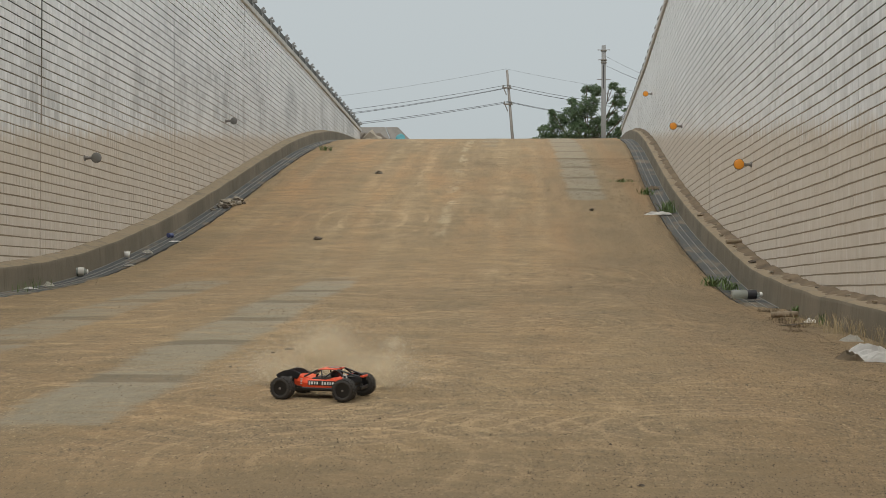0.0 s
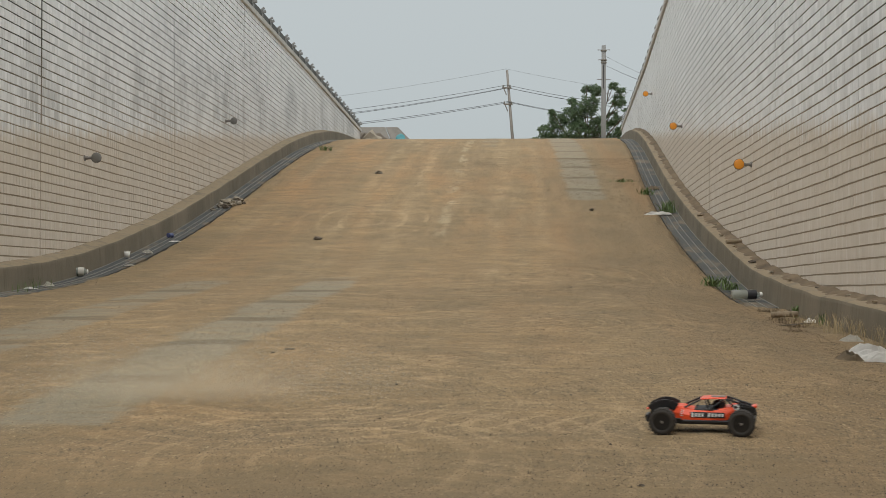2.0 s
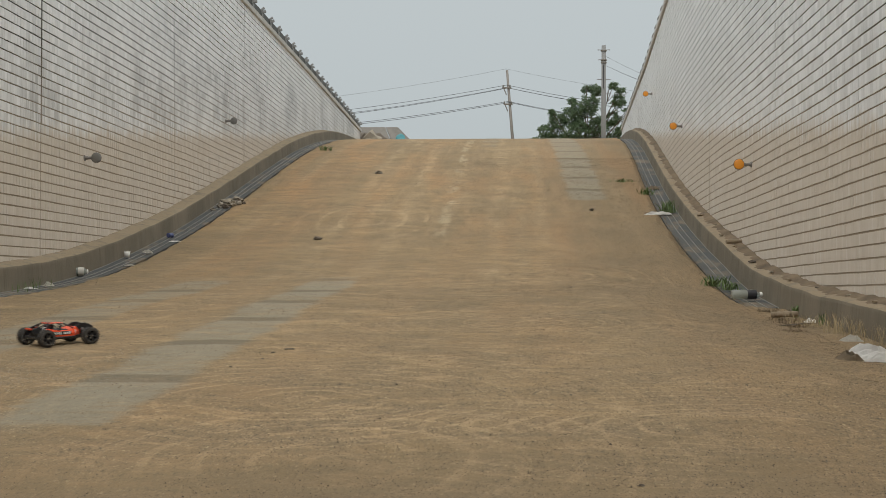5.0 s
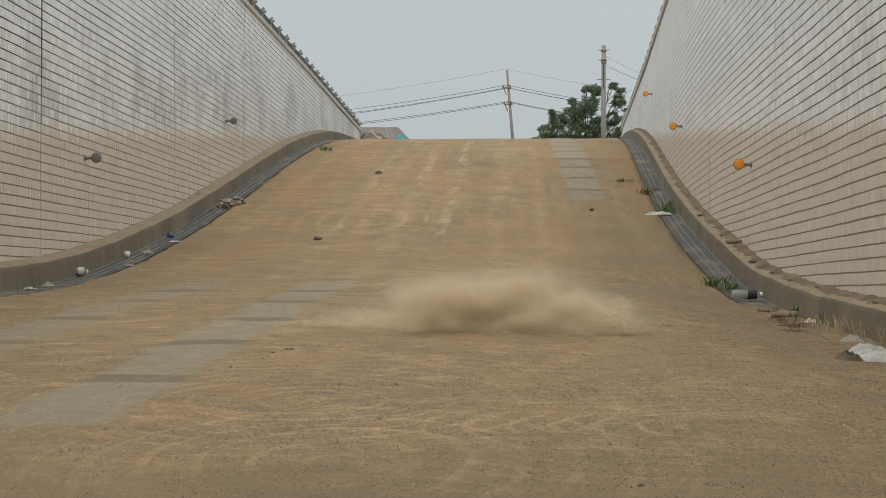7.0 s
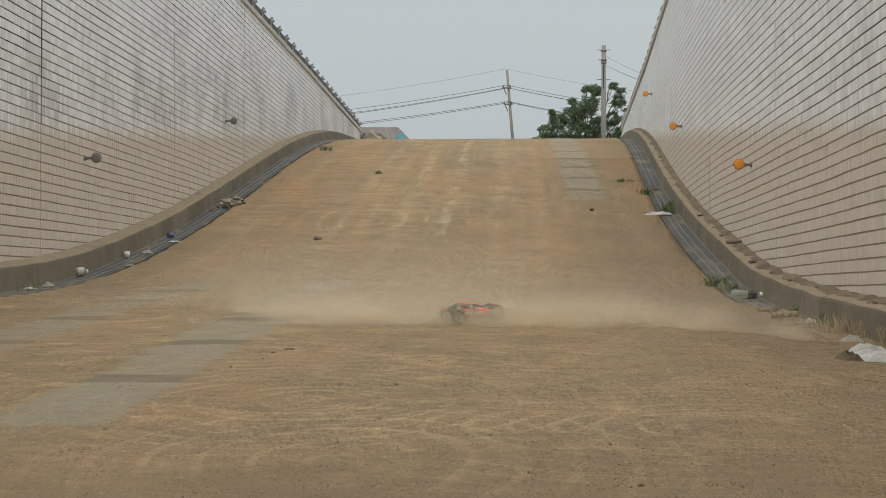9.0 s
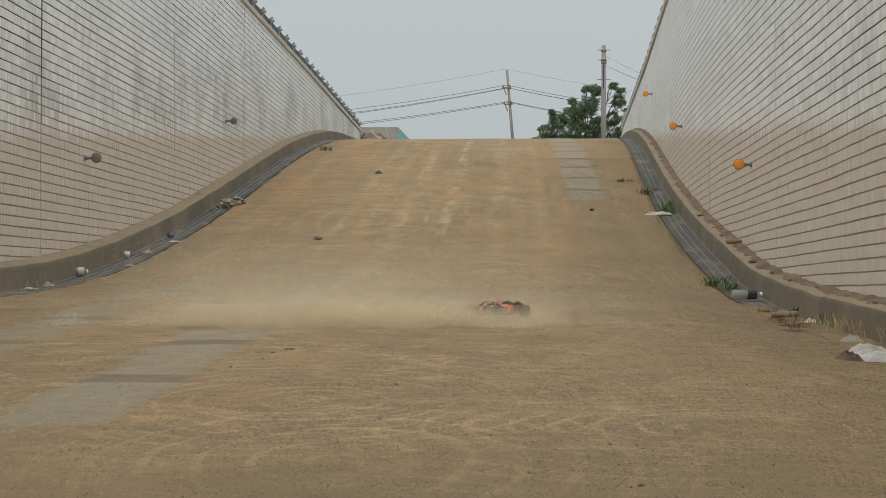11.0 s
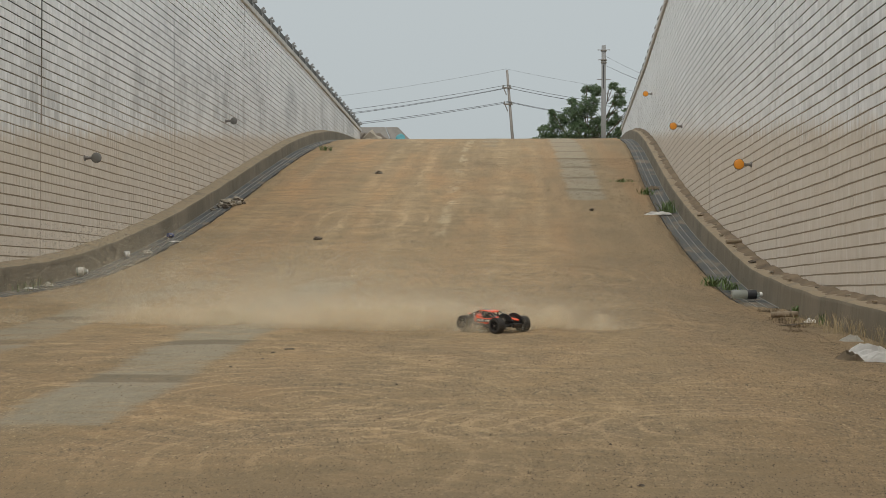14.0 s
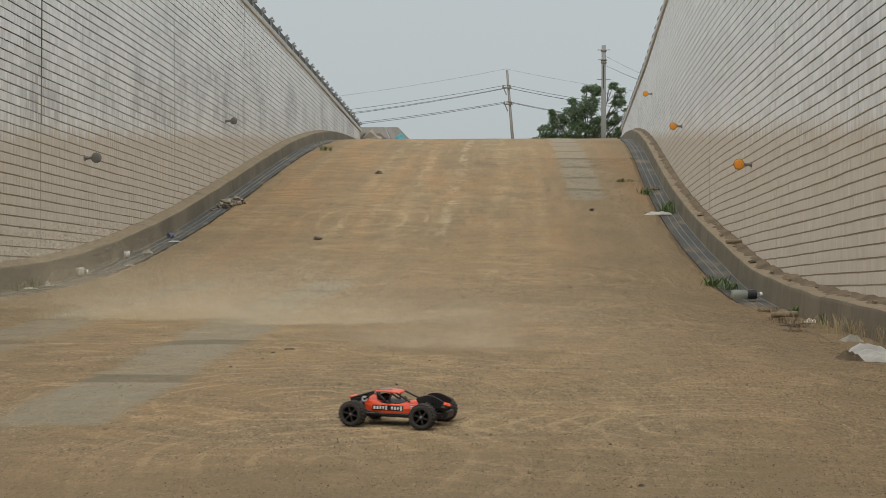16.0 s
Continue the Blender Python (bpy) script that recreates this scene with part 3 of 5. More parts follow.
def build_poles():
    zc = road_z(82)
    d = 100.0
    lean = tagged(empty("utility_pole", Matrix.Translation((0.44, d, zc - 0.1))), "slim leaning grey utility pole with wires", "utility pole", "utility poles")
    foot, head = Vector((0, 0, 0)), Vector((-0.69, 0, 8.75))
    part("mast", tube(bmesh.new(), foot, head, 0.12, 0.07, 12), M_BRACKET, lean, smooth=True)
    for h in (7.65, 6.65):
        f = h / 8.75
        x = head.x * f
        bm = box(bmesh.new(), (0.55, 0.09, 0.09), (x - 0.1, -0.1, h), None, 0.01, 1)
        part("crossarm", bm, M_BRACKET, lean)
        for q in (-0.32, 0.1):
            bm = lathe(bmesh.new(), [(0.03, 0), (0.06, 0.03), (0.035, 0.06), (0.06, 0.09), (0.03, 0.14)], 10, pose(x + q, -0.1, h + 0.04))
            part("insulator", bm, M_POLE, lean)
        bm = tube(bmesh.new(), (x - 0.12, -0.06, h - 0.42), (x - 0.3, -0.08, h), 0.03)
        part("brace", bm, M_BRACKET, lean)
    w = empty("overhead_wires")
    tagged(w, "black overhead wires strung between the poles", "wires")
    for q, h, far, near, r in ((-0.32, 7.72, 5.05, 0.0, 0.012), (-0.3, 7.56, 4.75, 0.0, 0.012), (-0.1, 7.54, 4.62, 0.0, 0.012), (-0.3, 6.72, 4.4, 0, 0.013), (-0.1, 6.66, 4.25, 0, 0.013), (-0.15, 8.7, 5.9, 0, 0.006)):
        a = (0.44 + head.x * h / 8.75 + q * 0.3, d - 0.1, zc + h)
        wire("wire", (-26, d + 6, zc + far + 0.9), a, 0.55, r, w)
        wire("wire", a, (15.0, d + 4, zc + h - 1.5), 0.35, r, w)
    big = tagged(empty("utility_pole", Matrix.Translation((5.40, 97.0, zc + 0.2))), "thick straight concrete utility pole behind a tree", "utility pole", "utility poles")
    part("mast", tube(bmesh.new(), (0, 0, 0), (0.03, 0, 9.45), 0.17, 0.125, 16), M_POLE, big, smooth=True)
    for h in (9.1, 8.55, 8.4):
        part("band", lathe(bmesh.new(), [(0.155, 0), (0.175, 0.01), (0.175, 0.07), (0.155, 0.08)], 14, pose(0.03, 0, h)), M_BRACKET, big)
    for h, x0, x1 in ((9.18, -0.34, 0.38), (8.6, -0.3, 0.22), (7.45, -0.36, 0.42), (6.6, 0.1, 0.45)):
        part("step_bolt", tube(bmesh.new(), (x0, -0.08, h), (x1, -0.08, h), 0.022, sides=6), M_BRACKET, big)
    part("conduit", tube(bmesh.new(), (0.0, -0.17, 6.9), (0.0, -0.17, 8.3), 0.03, sides=6), M_WIRE, big)
    for h, dz, r in ((9.0, 1.9, 0.007), (8.45, 1.4, 0.011)):
        wire("wire", (5.55, 96.9, zc + h), (12.5, 92, zc + h - dz - 1.6), 0.3, r, w)


def build_tree():
    """A broad crown on a short forked trunk."""
    rng = random.Random(5)
    zc = road_z(82)
    root = tagged(empty("tree", Matrix.Translation((4.27, 99.8, zc - 0.1))), "broad leafy green tree beside the utility pole", "tree")
    bm = bmesh.new()
    tube(bm, (0, 0, 0), (0.1, 0, 3.0), 0.2, 0.14, 10)
    tips = []
    # crown clumps: centre, spread
    clumps = [((-2.3, 0, 2.2), 0.75), ((-1.5, 0.2, 2.9), 0.85), ((-0.5, 0, 3.3), 1.0), ((0.4, -0.2, 3.9), 0.95), ((0.9, 0.2, 4.9), 0.62), ((0.3, 0.4, 5.0), 0.42),
              ((-0.2, -0.4, 2.2), 1.15), ((-1.3, 0.4, 1.7), 0.95), ((0.9, 0, 2.6), 1.0), ((1.9, 0.3, 3.1), 0.75), ((2.3, 0, 4.2), 0.62), ((2.4, -0.2, 4.9), 0.45), ((2.0, 0.2, 5.2), 0.38),
              ((2.5, 0.2, 2.2), 0.7), ((1.5, 0.3, 1.6), 0.8), ((-2.2, 0, 1.2), 0.8), ((0.2, 0, 1.2), 1.0), ((-2.9, 0.1, 1.7), 0.4), ((2.8, 0, 3.4), 0.45), ((-1.9, 0, 3.5), 0.35), ((-0.6, 0.2, 4.2), 0.4)]
    clumps = [((x * 0.95, y * 0.95, (z + 2.95) * 0.95), s * 0.98) for (x, y, z), s in clumps]
    for (c, s) in clumps:
        c = Vector(c)
        fork = Vector((0.1 + c.x * 0.25, c.y * 0.3, 3.0 + 0.3 * max(0.0, c.z - 3.0)))
        tube(bm, (0.1, 0, 2.8), fork, 0.08, 0.06, 6)
        tube(bm, fork, c, 0.05, 0.015, 6)
        for _ in range(4):
            tip = c + Vector((rng.gauss(0, s * 0.6), rng.gauss(0, s * 0.6), rng.gauss(0, s * 0.5)))
            tube(bm, fork.lerp(c, 0.7), tip, 0.022, 0.006, 4)
            tips.append((tip, s))
    part("trunk", bm, M_BARK, root)
    verts, faces = [], []
    for c, s in clumps:
        c = Vector(c)
        for _ in range(int(1700 * s ** 2)):
            v = Vector((rng.gauss(0, 1), rng.gauss(0, 1), rng.gauss(0, 1)))
            v *= s * (0.62 + 0.38 * rng.random()) / v.length * (0.75 + 0.5 * noise.noise(v.normalized() * 2.3 + c))
            p = c + Vector((v.x, v.y, v.z * 0.85))
            if noise.noise(p * 1.6) < -0.30:
                continue
            q = Euler((rng.uniform(-0.9, 0.9), rng.uniform(-0.9, 0.9), rng.uniform(0, 6.3))).to_matrix()
            L, W = rng.uniform(0.06, 0.10), rng.uniform(0.03, 0.052)
            b = len(verts)
            verts.extend(tuple(p + q @ Vector(u)) for u in ((-L, 0, 0), (-L * 0.2, -W, 0.02), (L, 0, -0.02), (-L * 0.2, W, 0.02)))
            faces.extend([(b, b + 1, b + 2), (b, b + 2, b + 3)])
    crown = mesh_of("crown", verts, faces, M_LEAF, root)
    crown["kind"] = "stuff"


def build_far_slab():
    """A tilted concrete slab with rubble and a tarpaulin by the head of the ramp."""
    y = 57.0
    root = tagged(empty("concrete_slab", Matrix.Translation((-4.9, y, road_z(y) + 0.14))), "tilted grey concrete slab in two panels beyond the wall", "slab")
    for x0, x1, x2, x3 in ((-0.5, 0.52, -0.8, 0.98), (0.55, 0.96, 1.01, 2.0)):
        verts = [(x2, -0.5, -0.2), (x3, -0.5, -0.2), (x1, 0.25, 0.90), (x0, 0.25, 0.90)]
        verts += [(a, b + 0.1, c - 0.05) for a, b, c in verts]
        mesh_of("panel", verts, [(0, 1, 2, 3), (7, 6, 5, 4), (4, 5, 1, 0), (5, 6, 2, 1), (6, 7, 3, 2), (7, 4, 0, 3)], M_SLAB, root)
    for i, (x, yy, r) in enumerate(((-4.95, 54.9, 0.36), (-4.62, 54.8, 0.42), (-4.42, 54.9, 0.38), (-4.78, 54.7, 0.30), (-5.1, 55.3, 0.42))):
        ob = part("rubble_stone", lump(bmesh.new(), r, (0, 0, 0), (1.0, 0.9, 0.95), 0.6, 2, i + 3), (M_STONE, M_RUBBLE)[i % 2])
        ob.matrix_basis = pose(x, yy, road_z(yy) + r * 0.7, 0, 0, i * 40)
        tagged(ob, "rough broken chunk of rubble by the wall end", "rubble", "rubble at the ramp head")
    ob = part("tarpaulin", lump(bmesh.new(), 0.36, (0, 0, 0), (0.55, 0.6, 0.95), 0.5, 3, 11), M_TARP, smooth=True)
    ob.matrix_basis = pose(-3.80, 56.6, road_z(56.6) + 0.34)
    tagged(ob, "crumpled teal blue tarpaulin bundle on the ground", "tarpaulin")


# ---- the toy car ----
M_SHELL = plain("orange_shell", (0.80, 0.085, 0.025), 0.30, 0, 0.08, 40, 0.03)
M_BLACK = plain("black_plastic", (0.016, 0.016, 0.018), 0.45, 0, 0.3, 60)
M_TYRE = plain("dusty_rubber", (0.045, 0.040, 0.035), 0.9, 0, 0.35, 80)
M_RIM = plain("black_rim", (0.012, 0.012, 0.013), 0.3)
M_STEEL = plain("bright_metal", (0.55, 0.55, 0.55), 0.3, 0.9)
M_DECAL = plain("white_decal", (0.78, 0.78, 0.76), 0.4)
AXLE, TRACK, TYRE = 0.145, 0.117, 0.0515
SIZE = 1.0


def build_wheel(car, name_label):
    """Treaded tyre on a five-spoke rim, axis along y."""
    bm = bmesh.new()
    turn = pose(0, 0, 0, 90, 0, 0)
    half = 0.029
    prof = [(0.031, -half + 0.004), (0.036, -half), (0.045, -half + 0.003), (0.0485, -half + 0.010), (0.0490, 0), (0.0485, half - 0.010), (0.045, half - 0.003), (0.036, half), (0.031, half - 0.004)]
    sides = 28
    rings = [[bm.verts.new(turn @ Vector((r * math.cos(2 * math.pi * i / sides), r * math.sin(2 * math.pi * i / sides), h))) for i in range(sides)] for r, h in prof]
    for a, b in zip(rings, rings[1:]):
        for i in range(sides):
            j = (i + 1) % sides
            bm.faces.new((a[i], a[j], b[j], b[i]))
    # tread blocks
    for i in range(22):
        for row, q in ((-0.018, 0), (0.0, 0.5), (0.018, 0)):
            a = 2 * math.pi * (i + q) / 22
            m = Matrix.Rotation(a, 4, "Y")
            box(bm, (0.003, 0.0145, 0.0090), m @ Vector((0.0484, row, 0)), m)
    tyre = part("wheel", bm, M_TYRE, car, name_label, smooth=False)
    for p in tyre.data.polygons:
        p.use_smooth = len(p.vertices) == 4 and p.area > 2.2e-5
    bm = bmesh.new()
    lathe(bm, [(0.0335, -0.024), (0.0335, 0.024), (0.030, 0.0255), (0.0285, 0.018), (0.0285, -0.02)], 26, turn)
    part("rim", bm, M_RIM, tyre)
    bm = bmesh.new()
    for i in range(6):
        m = Matrix.Rotation(2 * math.pi * i / 6, 4, "Y")
        box(bm, (0.030, 0.046, 0.0075), m @ Vector((0.016, 0, 0)), m)
    part("spokes", bm, M_BLACK, tyre)
    bm = bmesh.new()
    for w in (-1, 1):
        lathe(bm, [(0.006, 0), (0.006, 0.003), (0.004, 0.005)], 6, pose(0, -w * 0.021, 0, 90 * w, 0, 0))
    part("hub_nut", bm, M_BRACKET, tyre)
    for ob in (tyre, *tyre.children):
        ob.data.transform(Matrix.Diagonal((SIZE, SIZE, SIZE, 1)))
    return tyre


def loft(bm, sections):
    """Closed skin through like-sized rings of points."""
    rings = [[bm.verts.new(p) for p in s] for s in sections]
    n = len(rings[0])
    for a, b in zip(rings, rings[1:]):
        for i in range(n):
            j = (i + 1) % n
            bm.faces.new((a[i], a[j], b[j], b[i]))
    bm.faces.new(list(reversed(rings[0])))
    bm.faces.new(rings[-1])
    bmesh.ops.recalc_face_normals(bm, faces=bm.faces)
    return bm


def ring(x, w0, w1, z0, z1, lip=0.006):
    """A cross-section at x: half widths below and above."""
    return [(x, -w0, z0), (x, -w0 - 0.002, z0 + (z1 - z0) * 0.5), (x, -w1, z1 - lip), (x, -w1 + lip, z1), (x, w1 - lip, z1), (x, w1, z1 - lip), (x, w0 + 0.002, z0 + (z1 - z0) * 0.5), (x, w0, z0)]


def build_car():
    car = tagged(empty("toy_car"), "orange and black radio-controlled buggy with big black tyres on the sand", "toy car")
    # lower tub
    bm = loft(bmesh.new(), [ring(-0.165, 0.034, 0.036, 0.040, 0.058), ring(-0.11, 0.058, 0.062, 0.036, 0.062), ring(0.08, 0.060, 0.064, 0.036, 0.062), ring(0.125, 0.036, 0.040, 0.036, 0.060), ring(0.185, 0.026, 0.028, 0.040, 0.058)])
    part("chassis", bm, M_BLACK, car)
    # painted sides, hood and tail of the shell
    bm = loft(bmesh.new(), [ring(-0.125, 0.050, 0.052, 0.060, 0.118), ring(-0.085, 0.064, 0.060, 0.050, 0.106), ring(-0.03, 0.068, 0.064, 0.048, 0.094), ring(0.04, 0.068, 0.062, 0.048, 0.097),
                            ring(0.075, 0.064, 0.056, 0.048, 0.108), ring(0.105, 0.048, 0.040, 0.054, 0.110), ring(0.125, 0.036, 0.030, 0.062, 0.106)])
    bmesh.ops.bevel(bm, geom=[e for e in bm.edges if e.calc_face_angle(0) > 0.5], offset=0.003, segments=2, affect="EDGES")
    shell = part("body_shell", bm, M_SHELL, car, "glossy orange painted shell")
    bm = loft(bmesh.new(), [ring(0.118, 0.034, 0.030, 0.058, 0.103), ring(0.16, 0.030, 0.026, 0.060, 0.100), ring(0.198, 0.022, 0.018, 0.070, 0.092)])
    part("nose", bm, M_BLACK, car, "matt black nose frame")
    part("nose_cap", loft(bmesh.new(), [ring(0.150, 0.014, 0.012, 0.099, 0.105, 0.002), ring(0.205, 0.018, 0.014, 0.088, 0.097, 0.002), ring(0.214, 0.012, 0.010, 0.084, 0.090, 0.002)]), M_SHELL, car)
    # recessed dark cockpit floor
    bm = box(bmesh.new(), (0.115, 0.112, 0.012), (-0.025, 0, 0.094), None, 0.003, 1)
    part("cockpit", bm, M_BLACK, car)
    bm = lathe(bmesh.new(), [(0.004, 0), (0.015, 0.006), (0.019, 0.018), (0.016, 0.030), (0.006, 0.036)], 14, pose(-0.052, 0.0, 0.096))
    part("headrest", bm, M_BLACK, car, smooth=True)
    bm = box(bmesh.new(), (0.02, 0.06, 0.045), (-0.07, 0, 0.105), pose(0, 0, 0, 0, -12, 0), 0.006, 2)
    part("seat", bm, M_BLACK, car)
    # roof plate
    bm = loft(bmesh.new(), [ring(-0.085, 0.044, 0.042, 0.141, 0.146, 0.002), ring(-0.04, 0.047, 0.045, 0.142, 0.148, 0.002), ring(0.002, 0.045, 0.043, 0.138, 0.144, 0.002), ring(0.012, 0.042, 0.040, 0.134, 0.139, 0.002)])
    part("roof", bm, M_SHELL, car)
    bm = box(bmesh.new(), (0.05, 0.04, 0.002), (-0.055, 0, 0.1485), None, 0.0005, 1)
    part("roof_decal", bm, M_BRACKET, car)
    for s in (-1, 1):
        bm = bmesh.new()
        r = 0.0042
        tube(bm, (0.068, s * 0.056, 0.105), (0.008, s * 0.042, 0.139), r)
        tube(bm, (-0.085, s * 0.044, 0.143), (-0.195, s * 0.030, 0.108), r)
        tube(bm, (-0.02, s * 0.062, 0.096), (-0.008, s * 0.045, 0.141), r * 0.8)
        tube(bm, (-0.02, s * 0.062, 0.096), (-0.075, s * 0.046, 0.141), r * 0.8)
        tube(bm, (-0.115, s * 0.054, 0.112), (-0.085, s * 0.044, 0.143), r)
        tube(bm, (-0.13, s * 0.052, 0.112), (-0.195, s * 0.030, 0.106), r)
        part("roll_bar", bm, M_BLACK, car)
        # dark rear quarter with a round badge
        bm = bmesh.new()
        loft(bm, [[(-0.105, s * 0.052, 0.088), (-0.105, s * 0.054, 0.118), (-0.105, s * 0.048, 0.118), (-0.105, s * 0.046, 0.088)], [(-0.15, s * 0.046, 0.078), (-0.15, s * 0.046, 0.122), (-0.15, s * 0.040, 0.122), (-0.15, s * 0.040, 0.078)],
                  [(-0.205, s * 0.032, 0.086), (-0.205, s * 0.032, 0.108), (-0.205, s * 0.026, 0.108), (-0.205, s * 0.026, 0.086)]])
        part("rear_quarter", bm, M_BLACK, car)
        part("badge", lathe(bmesh.new(), [(0.013, 0), (0.013, 0.0012)], 20, pose(-0.122, s * 0.0535, 0.110, -90 * s, 0, 0)), M_DECAL, car)
        part("badge_mark", lathe(bmesh.new(), [(0.006, 0), (0.006, 0.001)], 6, pose(-0.122, s * 0.0550, 0.110, -90 * s, 0, 0)), M_BLACK, car)
        # side name strip: a dark field and pale blocks
        bm = box(bmesh.new(), (0.128, 0.0016, 0.0235), (-0.018, s * 0.0697, 0.076), pose(0, 0, 0, s * 3, 0, 0), 0.0005, 1)
        part("side_strip", bm, M_BLACK, car)
        for i in range(10):
            if i == 4:
                continue
            tall = 0.0140 if i not in (0, 5) else 0.0185
            bm = box(bmesh.new(), (0.0072, 0.0012, tall), (0.0372 - i * 0.0123, s * 0.0708, 0.076), pose(0, 0, 0, s * 3, 0, 0))
            part("pale_block", bm, M_DECAL, car)
        for i in range(4):
            bm = box(bmesh.new(), (0.010, 0.0012, 0.0035), (0.078, s * 0.0645, 0.070 + i * 0.008), pose(0, 0, 0, 0, 0, -s * 9))
            part("sponsor_bar", bm, M_DECAL, car)
        # sill rail
        part("side_step", box(bmesh.new(), (0.19, 0.012, 0.014), (-0.02, s * 0.066, 0.047), None, 0.004, 1), M_BLACK, car)
        # front arch and suspension
        bm = bmesh.new()
        pts = [(0.100, 0.104), (0.122, 0.117), (0.150, 0.119), (0.172, 0.110), (0.196, 0.094)]
        for a, b in zip(pts, pts[1:]):
            d = Vector((b[0] - a[0], 0, b[1] - a[1]))
            box(bm, (0.006, 0.034, d.length + 0.004), ((a[0] + b[0]) / 2, s * 0.046, (a[1] + b[1]) / 2), d.to_track_quat("Z", "Y").to_matrix().to_4x4(), 0.001, 1)
        part("front_arch", bm, M_BLACK, car)
        for x in (AXLE, -AXLE):
            bm = bmesh.new()
            tube(bm, (x + 0.02, s * 0.025, 0.046), (x, s * 0.088, 0.046), 0.004)
            tube(bm, (x - 0.02, s * 0.025, 0.046), (x, s * 0.088, 0.046), 0.004)
            tube(bm, (x, s * 0.028, 0.068), (x, s * 0.086, 0.060), 0.003)
            tube(bm, (x, s * 0.02, 0.051), (x, s * 0.09, 0.051), 0.004)
            part("suspension_arm", bm, M_BLACK, car)
            bm = bmesh.new()
            top, low = Vector((x - 0.012 * (1 if x > 0 else -1), s * 0.036, 0.108)), Vector((x, s * 0.072, 0.052))
            tube(bm, top, top.lerp(low, 0.55), 0.0075, sides=10)
            tube(bm, top.lerp(low, 0.3), low, 0.003, sides=6)
            part("shock_absorber", bm, M_BLACK, car)
            bm = bmesh.new()
            for i in range(7):
                p = top.lerp(low, 0.15 + 0.1 * i)
                tube(bm, p, p + (low - top).normalized() * 0.003, 0.0095, sides=10)
            part("coil_spring", bm, M_BRACKET, car)
    part("front_bumper", box(bmesh.new(), (0.016, 0.075, 0.030), (0.208, 0, 0.052), pose(0, 0, 0, 0, 12, 0), 0.005, 2), M_BLACK, car)
    part("shock_tower", box(bmesh.new(), (0.006, 0.075, 0.03), (0.158, 0, 0.088), None, 0.002, 1), M_BLACK, car)
    part("rear_tower", box(bmesh.new(), (0.006, 0.085, 0.05), (-0.160, 0, 0.088), None, 0.002, 1), M_BLACK, car)
    part("tail_plate", box(bmesh.new(), (0.03, 0.062, 0.012), (-0.200, 0, 0.108), pose(0, 0, 0, 0, 15, 0), 0.003, 1), M_SHELL, car)
    part("rear_bumper", box(bmesh.new(), (0.012, 0.09, 0.018), (-0.205, 0, 0.055), None, 0.004, 1), M_BLACK, car)
    part("steering_wheel", lathe(bmesh.new(), [(0.010, 0), (0.012, 0.002), (0.010, 0.004)], 14, pose(0.02, 0.018, 0.108, 0, 60, 0)), M_BLACK, car)
    # the body sits low between its wheels
    for ob in car.children:
        for v in ob.data.vertices:
            z = v.co.z
            v.co.z = (0.05 + (z - 0.05) * 0.87) * SIZE if z > 0.05 else z * SIZE
            v.co.x, v.co.y = (v.co.x if v.co.x > -0.16 else -0.16 + (v.co.x + 0.16) * 0.7) * SIZE, v.co.y * SIZE
    wheels = []
    for x in (AXLE, -AXLE):
        for s in (-1, 1):
            w = build_wheel(car, "dusty black treaded tyre on a black rim")
            w.matrix_basis = pose(x * SIZE, s * TRACK * SIZE, TYRE * SIZE)
            wheels.append((w, x, s))
    return car, wheels


